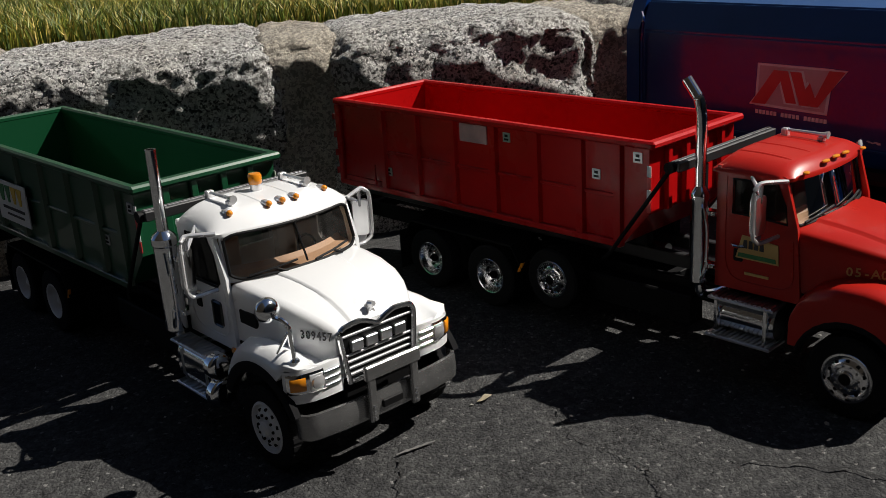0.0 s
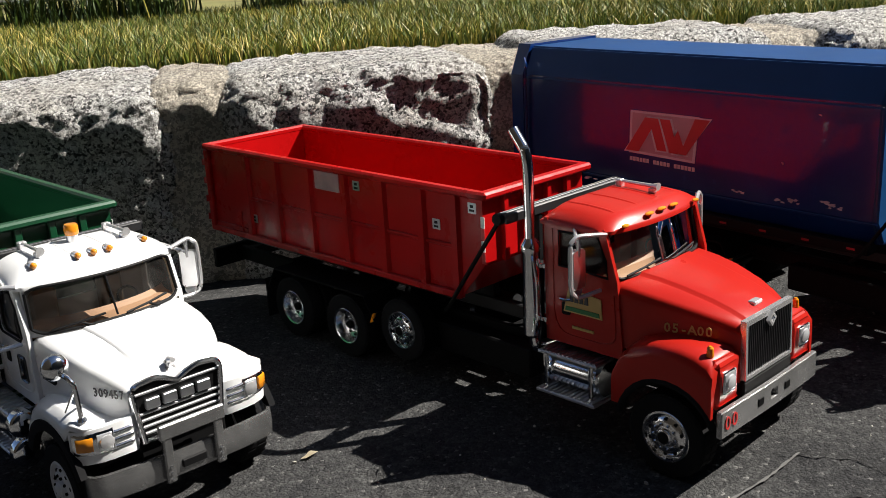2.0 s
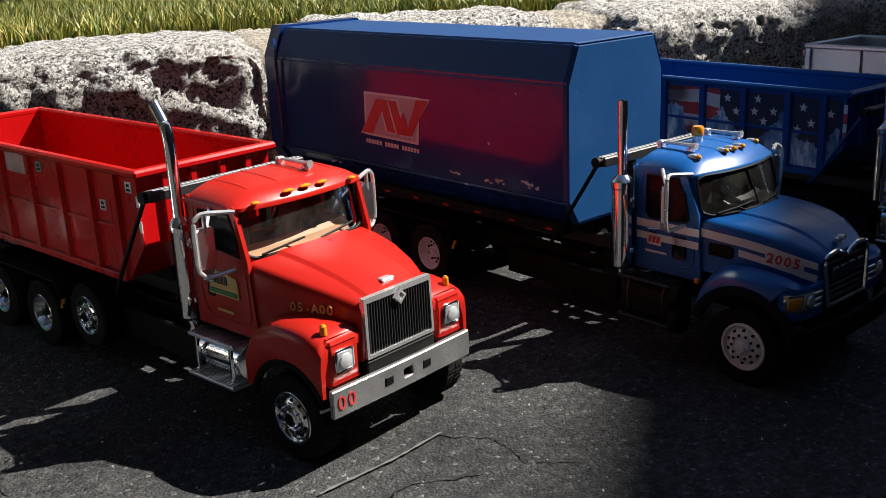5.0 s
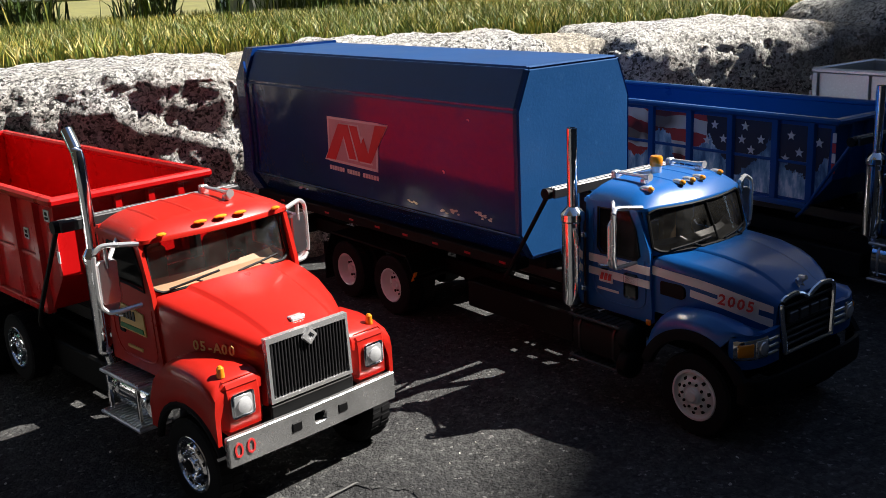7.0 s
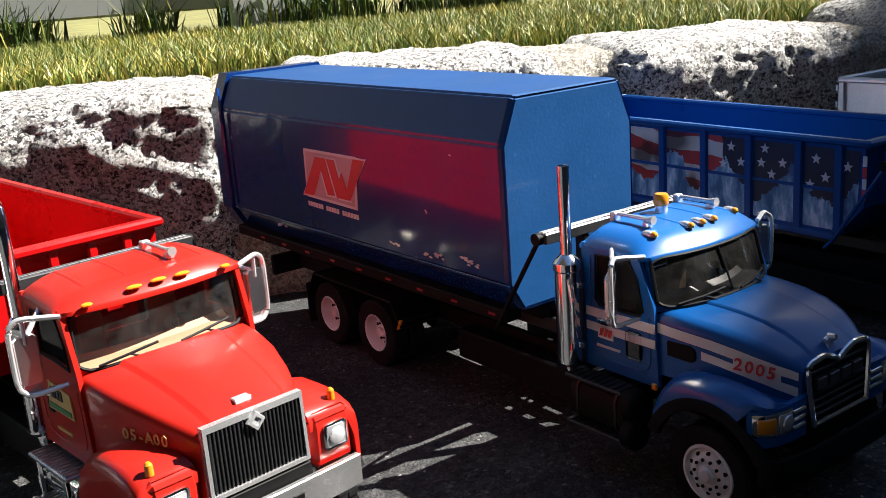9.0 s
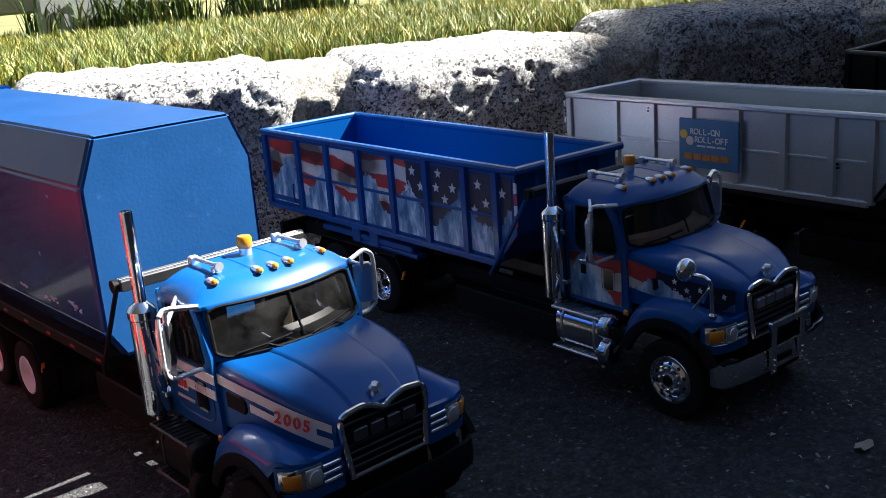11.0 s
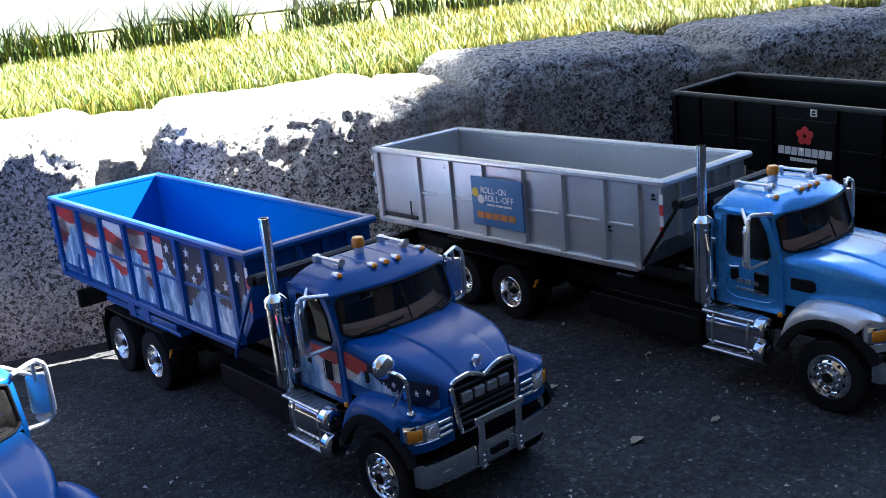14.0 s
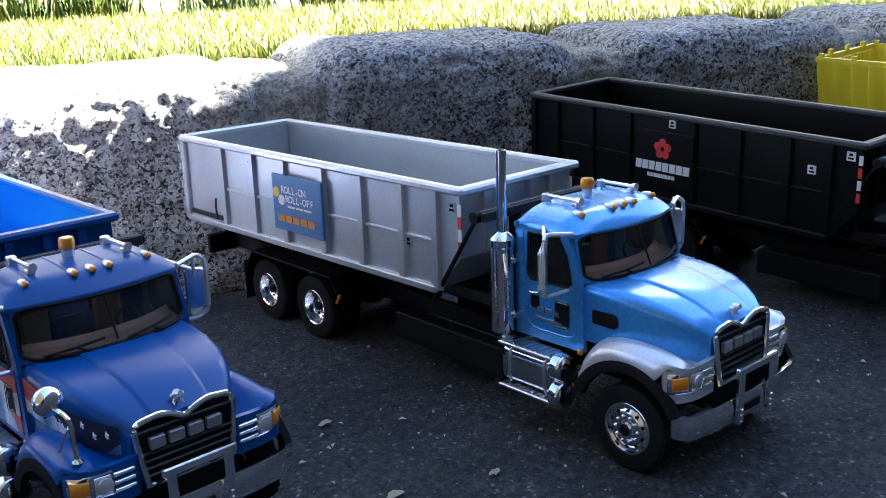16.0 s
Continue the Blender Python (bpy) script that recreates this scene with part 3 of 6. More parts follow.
# ---------------------------------------------------------------- wheels
def wheel(parent, x, y, r, sign, width, metal, dual=False, z=None, label=""):
    """A wheel whose outer face lies at x; sign -1 faces -x."""
    z = r if z is None else z
    o = (x, y, z)
    rr = r * (0.55 if dual else 0.60)
    bm = B()
    if dual:
        prof = [(rr * 1.05, -0.4), (rr * 1.0, 0.1), (rr * 0.93, -0.3), (rr * 0.86, -2.5), (rr * 0.78, -4.6), (rr * 0.62, -5.6), (rr * 0.42, -5.6), (rr * 0.34, -3.6), (rr * 0.18, -3.2), (0.01, -3.1)]
    else:
        prof = [(rr * 1.05, -0.6), (rr * 1.0, 0.1), (rr * 0.92, 0.1), (rr * 0.86, -1.3), (rr * 0.80, -1.4), (rr * 0.70, -0.4), (rr * 0.56, 0.1), (rr * 0.46, 0.1), (rr * 0.42, -0.5), (rr * 0.34, -0.4), (rr * 0.30, 0.9), (rr * 0.20, 1.3), (0.01, 1.4)]
    lathe(bm, prof, o, "x", 32, sign, False)
    w = part("wheel", bm, metal, parent, label)
    depth = -5.5 if dual else 0.1
    for i in range(10):
        a = 2 * math.pi * i / 10
        p = (x + sign * depth, y + rr * 0.50 * math.cos(a), z + rr * 0.50 * math.sin(a))
        bm = B()
        lathe(bm, [(0.55, 0), (0.55, 0.6), (0.3, 0.8)], p, "x", 6, sign)
        part("lug_nut", bm, CHROME if metal is not WHITE_RIM else BLACK, w)
    for i in range(10):
        a = 2 * math.pi * (i + 0.5) / 10
        p = (x + sign * (-5.1 if dual else -0.5), y + rr * 0.70 * math.cos(a), z + rr * 0.70 * math.sin(a))
        bm = B()
        lathe(bm, [(0.72, -0.5), (0.72, 0.25)], p, "x", 10, sign)
        part("hand_hole", bm, BLACK, w)
    bm = B()
    lathe(bm, [(rr * 0.24, 0), (rr * 0.24, 1.0), (rr * 0.2, 1.4), (0.01, 1.5)], (x + sign * (-3.3 if dual else 0.3), y, z), "x", 16, sign)
    part("hub", bm, BLACK if metal is not WHITE_RIM else WHITE_RIM, w)
    bm = B()
    spans = ((0, width * 0.47), (width * 0.53, width)) if dual else ((0, width),)
    for a, b in spans:
        lathe(bm, [(rr, -a - 0.6), (rr * 1.04, -a - 0.1), (r * 0.80, -a), (r * 0.93, -a - 0.2), (r * 0.985, -a - 1.0), (r * 0.985, -b + 1.0), (r * 0.93, -b + 0.2), (r * 0.8, -b), (rr, -b + 0.6)], o, "x", 36, sign, False)
    part("tyre", bm, RUBBER, w)
    bm = B()
    for a, b in spans:
        for i in range(30):
            t = 2 * math.pi * i / 30
            for k, (p, q) in enumerate(((a + 0.7, a + (b - a) * 0.46), (a + (b - a) * 0.54, b - 0.7))):
                tt = t + k * math.pi / 30
                ring = []
                for rad in (r * 0.97, r * 1.0):
                    for s, dt in ((p, -0.07), (p, 0.05), (q, 0.07), (q, -0.05)):
                        ring.append(bm.verts.new(P(x - sign * s, y + rad * math.cos(tt + dt), z + rad * math.sin(tt + dt))))
                bm.faces.new(ring[4:])
                for j in range(4):
                    bm.faces.new((ring[j], ring[(j + 1) % 4], ring[4 + (j + 1) % 4], ring[4 + j]))
    tagged(part("tread", bm, RUBBER, w), kind="stuff")


def axle_set(truck, metal, rears, lift=None):
    for s in (-1, 1):
        wheel(truck, 36.0 * s, 0, 15.8, s, 9.5, metal)
        for y in rears:
            wheel(truck, 36.4 * s, y, 15.6, s, 17.5, metal, True)
        if lift:
            wheel(truck, 34.0 * s, lift, 14.6, s, 9.5, metal, False, 21.5)
    for y in (0, *rears, *((lift,) if lift else ())):
        bm = B()
        r = 2.4
        lathe(bm, [(r, -27), (r, -7), (5.5 if y else r, -5), (6.5 if y else r, 0), (5.5 if y else r, 5), (r, 7), (r, 27)], (0, y, 21.5 if y == lift else 15.5), "x", 12)
        part("axle", bm, BLACK, truck)


# ---------------------------------------------------------------- chassis shared by the trucks
def chassis(truck, rears, colour=BLACK, tail=298, toolbox=False):
    for s in (-1, 1):
        bm = B()
        box(bm, s * 10.5, s * 13.5, -16, tail, 21, 29, 0.4)
        part("frame_rail", bm, BLACK, truck)
        bm = B()
        prism(bm, [(62, 33), (tail + 2, 33), (tail + 2, 39), (75, 39)], s * 8.5, s * 12.5, 0.5)
        part("hoist_rail", bm, GRIME, truck)
        # fender over the rear axles
        a, b = rears[0] - 21, rears[-1] + 21
        bm = B()
        out = [(a, 22), (a + 7, 33), (b - 7, 33), (b, 22)]
        skin = [(s * 17, y, z) for y, z in out]
        loft(bm, [[(s * 17, y, z), (s * 36, y, z), (s * 36, y, z + 1.0), (s * 17, y, z + 1.0)] for y, z in out])
        part("rear_fender", bm, BLACK, truck)
        if colour is not BLACK:
            for p in ((rears[0] - 26, rears[-1] + 16, 36.4, 39.6), (rears[0] - 30, rears[0] + 20, 33.8, 36.0), (rears[0] + 2, rears[0] + 10, 34.5, 43.0), (rears[-1] - 22, rears[-1] - 14, 34.5, 43.0)):
                bm = B()
                box(bm, s * 27, s * (33.5 if p[1] - p[0] > 20 else 34.2), *p, 0.5)
                part("saddle_rail", bm, colour, truck)
        bm = B()
        loft(bm, [[(s * 35, a + 1.5, 22), (s * 36, a + 1.5, 22), (s * 36, a + 3.3, 21.4), (s * 35, a + 3.3, 21.4)], [(s * 35, a - 1.0, 27), (s * 36, a - 1.0, 27), (s * 36, a + 0.8, 26.4), (s * 35, a + 0.8, 26.4)]])
        part("side_marker", bm, AMBER, truck)
        bm = B()
        tube(bm, [(s * 13, a + 1, 26), (s * 35, a + 1, 25)], 0.8, 6)
        part("marker_arm", bm, BLACK, truck)
        # a plain box is added where no toolbox is, to block sun underneath
        bm = B()
        box(bm, s * 15, s * 24, 72, 142, 9 if toolbox else 13, 22 if toolbox else 26, 0.8)
        part("side_underbox", bm, BLACK, truck)
        bm = B()
        box(bm, s * 17, s * 35, b + 3, b + 4, 5, 26, 0.3)
        part("mud_flap", bm, RUBBER, truck)
    for y in (40, 90, 150, 250, tail - 6):
        bm = B()
        box(bm, -11, 11, y, y + 5, 22, 28, 0.3)
        part("cross_member", bm, BLACK, truck)
    bm = B()
    lathe(bm, [(3.2, 100), (3.2, 190), (1.6, 190.1), (1.6, 250)], (0, 0, 34.5), "y", 12)
    part("hoist_cylinder", bm, STEEL, truck)
    bm = B()
    prism(bm, [(tail, 20), (tail + 3, 20), (tail + 3, 31), (tail, 31)], -30, 30, 0.5)
    part("rear_bumper", bm, BLACK, truck)
    for s in (-1, 1):
        bm = B()
        lathe(bm, [(2.0, 0), (2.0, 1.0), (1.6, 1.3)], (s * 24, tail + 3, 26), "y", 12)
        part("tail_lamp", bm, RED_LENS, truck)


def tarp_system(truck, arm, y=72, z=80, foot=97):
    """Rolled tarpaulin across the front of the box, on two swing arms."""
    bm = B()
    lathe(bm, [(1.2, -36), (2.1, -35), (2.1, 35), (1.2, 36)], (0, y + 0.6, z + 0.2), "x", 14)
    roll = part("tarp_roll", bm, TARP, truck, "rolled black tarpaulin")
    bm = B()
    box(bm, -37, 37, y - 3.6, y - 2.0, z - 1.6, z + 2.2, 0.3)
    part("tarp_housing", bm, GRIME, truck)
    for k in range(3):
        bm = B()
        box(bm, -36.5, 36.5, y - 3.0 + k * 1.7, y - 2.5 + k * 1.7, z + 1.6, z + 2.4, 0.1)
        part("housing_rib", bm, PEWTER if k == 1 else GRIME, truck)
    for s in (-1, 1):
        bm = B()
        tube(bm, arc([(s * 37, y, z), (s * 37, y + (foot - y) * 0.8, z - (z - 43) * 0.8), (s * 36.6, foot, 43), (s * 34, foot + 6, 38)], 3), 0.9, 8)
        part("tarp_arm", bm, arm, truck)
        bm = B()
        lathe(bm, [(2.3, -1.6), (2.3, 1.6)], (s * 37, y + 0.5, z), "x", 14)
        part("tarp_end_plate", bm, BLACK, truck)
    for s in (-1, 1):
        bm = B()
        box(bm, s * 15, s * 18, y - 3, y + 2, 29, z - 2, 0.5)
        part("tarp_gantry_post", bm, BLACK, truck)


def stack(truck, y=61.6, top=107, bend=False, x=-34.2, r=4.5):
    bm = B()
    lathe(bm, [(r * 0.6, 35), (r, 36.5), (r, 70), (r * 1.09, 70.6), (r * 1.09, 73.2), (r * 0.88, 74.6), (2.3, 76)], (x, y, 0), "z", 20)
    part("muffler", bm, CHROME, truck, "chrome muffler with perforated heat shield")
    bm = B()
    if bend:
        tube(bm, arc([(x, y, 74), (x, y, top - 9), (x, y + 7, top)], 6), 2.2, 14)
    else:
        lathe(bm, [(2.1, 74), (2.1, top), (1.7, top), (1.7, top - 3)], (x, y, 0), "z", 16)
    part("exhaust_pipe", bm, CHROME, truck)
    bm = B()
    tube(bm, arc([(x, y, 37), (x + 1, y - 1, 30), (x + 8, y - 3, 29), (x + 14, y - 4, 29)]), 2.0, 10)
    part("exhaust_elbow", bm, CHROME, truck)
    bm = B()
    tube(bm, arc([(x - 2.5, y - 3.5, 68), (x - 3.0, y - 5.5, 60), (x - 3.0, y - 5.5, 44), (x - 2.5, y - 3.0, 38)]), 0.8, 8)
    part("grab_rail", bm, CHROME, truck)
    for z in (42, 64):
        bm = B()
        box(bm, x + 1, x + 5, 56, y, z, z + 2, 0.3)
        part("stack_bracket", bm, CHROME, truck)


def mirror(truck, s, y=35.5, z0=57, z1=80, x=38.8, swing=0.57):
    """A tall door mirror in a tube loop that is stayed to the cab at its top and foot."""
    def at(dx, dy, z):
        """A place on the head, whose outer end is swung forward."""
        c = math.sqrt(1 - swing * swing)
        return (s * (x + dx * c + dy * swing), y - dx * swing + dy * c, z)

    def head(r, d0, d1, za, zb):
        outline = [(-r, za + 0.9), (-r + 0.9, za), (r - 0.9, za), (r, za + 0.9), (r, zb - 0.9), (r - 0.9, zb), (-r + 0.9, zb), (-r, zb - 0.9)]
        bm = B()
        loft(bm, [[at(a * k, d, b) for a, b in outline] for d, k in ((d0, 0.86), (d0 + 0.5, 1.0), (d1 - 0.3, 1.0), (d1, 0.95))])
        return bm
    m = part("mirror", head(3.5, -0.6, 1.8, z0 + 3.4, z1 - 5.0), POLISHED, truck, "chrome door mirror on a tube bracket")
    bm = B()
    tube(bm, arc([(s * 29.5, y - 5.5, z1 - 0.5), at(1.0, -0.5, z1 + 0.4), at(4.2, 0, z1 - 2), at(4.2, 0, z0 + 3), at(1.0, -0.5, z0), (s * 29.8, y - 3, z0 + 1)], 4), 0.85, 8)
    tube(bm, [(s * 29.5, y + 9, z1 - 0.5), at(-0.5, 0, z1 - 5.5)], 0.8, 8)
    tube(bm, [at(0, 0, z1 - 7.5), at(0, -0.3, z1)], 0.8, 8)
    part("bracket", bm, BRIGHT, m)
    bm = B()
    lathe(bm, [(2.7, 0), (2.2, -0.9), (0.1, -1.4)], at(-0.2, 0.6, z0 + 2.6), "y", 14, -1)
    part("convex_mirror", bm, BRIGHT, m)
    part("mirror_glass", head(3.0, 1.7, 2.0, z0 + 4.1, z1 - 5.7), CHROME, m)


def marker_light(truck, x, y, z):
    bm = B()
    bmesh.ops.create_uvsphere(bm, u_segments=10, v_segments=6, radius=1.0, matrix=Matrix.Translation(P(x, y, z)) @ Matrix.Diagonal((1.4 * U, 3.0 * U, 1.3 * U, 1)))
    m = part("marker_lamp", bm, BRIGHT, truck)
    bm = B()
    bmesh.ops.create_uvsphere(bm, u_segments=10, v_segments=6, radius=1.0, matrix=Matrix.Translation(P(x, y - 2.2, z + 0.1)) @ Matrix.Diagonal((1.25 * U, 1.35 * U, 1.15 * U, 1)))
    part("lens", bm, AMBER, m)


def air_horn(truck, x, y0, y1, z0, z1):
    bm = B()
    tube(bm, [(x, y0, z0 + 2.2), (x, y0 + 3, z0 + 2.2 + (z1 - z0) * 0.2), (x, y1, z1 + 2.2)], [1.6, 0.8, 0.65], 12)
    h = part("air_horn", bm, BRIGHT, truck)
    bm = B()
    box(bm, x - 1.6, x + 1.6, y1 - 1.3, y1 + 1.3, z1 - 1, z1 + 2.9, 0.4)
    box(bm, x - 1.4, x + 1.4, y0 + 1.5, y0 + 4, z0 - 0.5, z0 + 1.5, 0.3)
    part("horn_base", bm, BRIGHT, h)


def beacon(truck, x, y, z):
    bm = B()
    lathe(bm, [(2.2, -1.5), (2.2, 2.6), (1.9, 3.0)], (x, y, z), "z", 16)
    b = part("beacon", bm, BRIGHT, truck)
    bm = B()
    lathe(bm, [(2.5, 2.8), (2.7, 3.4), (2.7, 6.0), (2.2, 6.8), (0.1, 7.0)], (x, y, z), "z", 16)
    part("lens", bm, AMBER, b, "amber beacon lens")


def roof_panel(truck, paint, half, y0, y1, crown, ze, name="roof", visor=2.5, ribs=(0.22, 0.61), fall=1.5, brow=0.30, rib_height=0.28):
    """A crowned cab roof with a bowed sun visor lip: crown height, side edge ze, fall of the crown to the front."""
    def skin(u, v, lift=0.0):
        side = (1 - abs(u) ** 5.0) ** 0.8
        front = 1 - max(0.0, 1 - v / brow) ** 2.4
        rear = 1 - 0.8 * max(0.0, (v - 0.80) / 0.20) ** 2.4
        top = crown - fall * max(0.0, 1 - v / 0.6) ** 1.5
        yy = y0 + (y1 - y0) * v - visor * (1 - u * u) * (1 - v) ** 2 + 2.0 * max(0.0, abs(u) - 0.88) ** 2 * 60 * (1 - v) ** 3
        return (u * half * (1 - 0.03 * v), yy, ze + (top - ze) * side * front * rear + lift)

    bm = B()
    nx, ny = 52, 30
    g = []
    for j in range(ny + 1):
        v = (1 - math.cos(math.pi * j / ny)) / 2 * 0.6 + 0.4 * j / ny
        us = [math.sin(math.pi / 2 * (i / nx * 2 - 1)) * 0.5 + 0.5 * (i / nx * 2 - 1) for i in range(nx + 1)]
        g.append([bm.verts.new(P(*skin(u, v))) for u in us])
    for a, b in zip(g, g[1:]):
        for i in range(nx):
            bm.faces.new((a[i], a[i + 1], b[i + 1], b[i]))
    rim = [g[0][i] for i in range(nx + 1)] + [g[j][nx] for j in range(1, ny + 1)] + [g[ny][i] for i in range(nx - 1, -1, -1)] + [g[j][0] for j in range(ny - 1, 0, -1)]
    low = [bm.verts.new(k.co - Vector((0, 0, 1.3 * U))) for k in rim]
    n = len(rim)
    for i in range(n):
        bm.faces.new((rim[i], low[i], low[(i + 1) % n], rim[(i + 1) % n]))
    bm.faces.new(low)
    roof = part(name, bm, paint, truck, sharp=50)
    # pressed ribs that run from the visor to the back of the roof
    wide = 0.95 / half
    for k in [q * k for k in ribs for q in (-1, 1)]:
        bm = B()
        rows = []
        for j in range(13):
            v = 0.20 + 0.68 * j / 12
            h = rib_height * (0.1 if j in (0, 12) else 1.0)
            rows.append([skin(k - wide, v, -0.2), skin(k - wide * 0.45, v, h), skin(k + wide * 0.45, v, h), skin(k + wide, v, -0.2)])
        loft(bm, rows)
        part("roof_rib", bm, paint, roof, sharp=50)
    return roof


def cab_shell(truck, paint, half, side_outer, side_inner, ws, rear_y, z0, ztop, divided=True, trim=TAN):
    """Doors, rear wall, windscreen frame and glass. ws: (bottom y, bottom z, top y, top z, bow)."""
    for s in (-1, 1):
        bm = B()
        ring_panel(bm, [(s * half, y, z) for y, z in side_outer], [(s * half, y, z) for y, z in side_inner], (-s * 1.6, 0, 0))
        d = part("door", bm, paint, truck, sharp=25)
        bm = B()
        loft(bm, [[(s * (half - 0.7), y, z) for y, z in side_inner], [(s * (half - 1.0), y, z) for y, z in side_inner]])
        part("window", bm, SIDE_GLASS, d)
        bm = B()
        tube(bm, [(s * (half + 0.15), y, z) for y, z in side_inner], 0.45, 6, True)
        part("window_seal", bm, BLACK, d)
        # pressed line round the door
        ys, zs = [p[0] for p in side_outer], [p[1] for p in side_outer]
        a, b = min(ys) + 3.0, max(ys) - 4.0
        bm = B()
        tube(bm, arc([(s * half, a + 1, zs[0] + 24), (s * half, a, zs[0] + 4), (s * half, b, zs[0] + 4), (s * half, b, max(zs) - 3)]), 0.35, 6)
        part("door_seam", bm, paint, d)
        if divided:
            bm = B()
            box(bm, s * (half - 0.3), s * (half + 0.5), a + 4, a + 10.8, z0 + 7.4, z0 + 17.6, 0.9)
            part("peep_window", bm, DARK_WINDOW, d)
        bm = B()
        box(bm, s * (half - 0.2), s * (half + 0.45), b - 8, b - 4, z0 + 12, z0 + 17, 0.5)
        part("handle_recess", bm, BLACK, d)
        bm = B()
        tube(bm, arc([(s * (half + 0.3), b - 8.5, z0 + 18.5), (s * (half + 1.6), b - 7, z0 + 18.5), (s * (half + 1.6), b - 4.5, z0 + 18.5), (s * (half + 0.3), b - 3, z0 + 18.5)]), 0.55, 6)
        part("door_handle", bm, CHROME, d)
    yb, zb, yt, zt, bow, bow_top = ws
    w = half - 1.2

    def at(u, v, push=0.0):
        return (u * w * (1 - 0.03 * v), yb + (yt - yb) * v - (bow + (bow_top - bow) * v) * (1 - abs(u) ** 2.3) - push, zb + (zt - zb) * v + 0.9 * (1 - u * u) * (1 - v))
    us = [math.sin(math.pi / 2 * (i / 10 - 1)) for i in range(21)]

    def nook(u):
        return max(0.0, (abs(u) - 0.80) / 0.20) ** 2.6
    outer = [at(u, 0) for u in us] + [at(u, 1) for u in us[::-1]]
    inner = [at(u * 0.972, 0.045 + 0.13 * nook(u)) for u in us] + [at(u * 0.972, 0.985 - 0.10 * nook(u)) for u in us[::-1]]
    bm = B()
    ring_panel(bm, outer, inner, (0, 1.4, 0))
    fr = part("windscreen_frame", bm, paint, truck, sharp=40)
    bm = B()
    tube(bm, [(p[0], p[1] - 0.15, p[2]) for p in inner], 0.62, 6, True)
    part("windscreen_seal", bm, BLACK, fr)
    for a, b in ((-0.97, -0.012), (0.012, 0.97)) if divided else ((-0.97, 0.97),):
        bm = B()
        k = [a + (b - a) * i / 10 for i in range(11)]
        loft(bm, [[at(u, 0.05, -0.5) for u in k], [at(u, 0.98, -0.5) for u in k]], closed=False)
        part("windscreen", bm, WINDOW, fr)
    if divided:
        bm = B()
        tube(bm, [at(0, 0.1, 0.1), at(0, 0.94, 0.1)], 0.4, 6)
        part("windscreen_divider", bm, BLACK, fr)
    for u in (-0.45, 0.45):
        bm = B()
        tube(bm, [at(u + 0.14, 0.02, 0.6), at(u - 0.02, 0.16, 1.0)], 0.40, 6)
        tube(bm, [at(u - 0.34, 0.10, 0.9), at(u - 0.02, 0.16, 1.0), at(u + 0.30, 0.21, 0.9)], 0.45, 6)
        part("wiper", bm, BLACK, fr)
    bm = B()
    ring_panel(bm, [(-half, rear_y, z0), (half, rear_y, z0), (half, rear_y, ztop), (-half, rear_y, ztop)],
               [(-15, rear_y, zb + 1), (15, rear_y, zb + 1), (15, rear_y, zt - 1), (-15, rear_y, zt - 1)], (0, -1.5, 0))
    rw = part("rear_wall", bm, paint, truck)
    bm = B()
    box(bm, -15, 15, rear_y - 1.1, rear_y - 0.8, zb + 1, zt - 1)
    part("rear_window", bm, WINDOW, rw)
    bm = B()
    box(bm, -half + 1.6, half - 1.6, min(p[0] for p in side_outer), rear_y - 1.5, z0, z0 + 1.5)
    box(bm, -half + 1.6, half - 1.6, yb + 0.6, yb + 1.6, z0, zb - 1.2)
    part("cab_floor", bm, BLACK, truck)
    bm = B()
    rings = []
    for u in us[1:-1]:
        x, yy, _ = at(u * 0.93, 0)
        rings.append([(x, yy + a, zb + h) for a, h in ((1.0, -8), (1.0, -0.4), (2.2, 0.9), (5.0, 1.8), (8.5, 2.0), (10.5, 3.6), (12.0, 2.6), (12.6, -8))])
    loft(bm, rings)
    part("dashboard", bm, trim, truck, "moulded dashboard")
    bm = B()
    tube(bm, [(13 + 4 * math.cos(a), yb + 11 + 1.5 * math.sin(a), zb + 1.5 + 3.6 * math.sin(a)) for a in [i * math.pi / 7 for i in range(14)]], 0.45, 6, True)
    part("steering_wheel", bm, BLACK, truck)
    for x in (-13, 13):
        bm = B()
        box(bm, x - 6.0, x + 6.0, rear_y - 15, rear_y - 5, z0 + 8, z0 + 13, 1.5)
        box(bm, x - 5.2, x + 5.2, rear_y - 6.5, rear_y - 4.0, z0 + 12, zt - 9, 1.2)
        box(bm, x - 3.0, x + 3.0, rear_y - 6.2, rear_y - 4.4, zt - 9, zt - 5, 0.8)
        part("seat", bm, SEAT, truck, "grey-brown moulded seat")


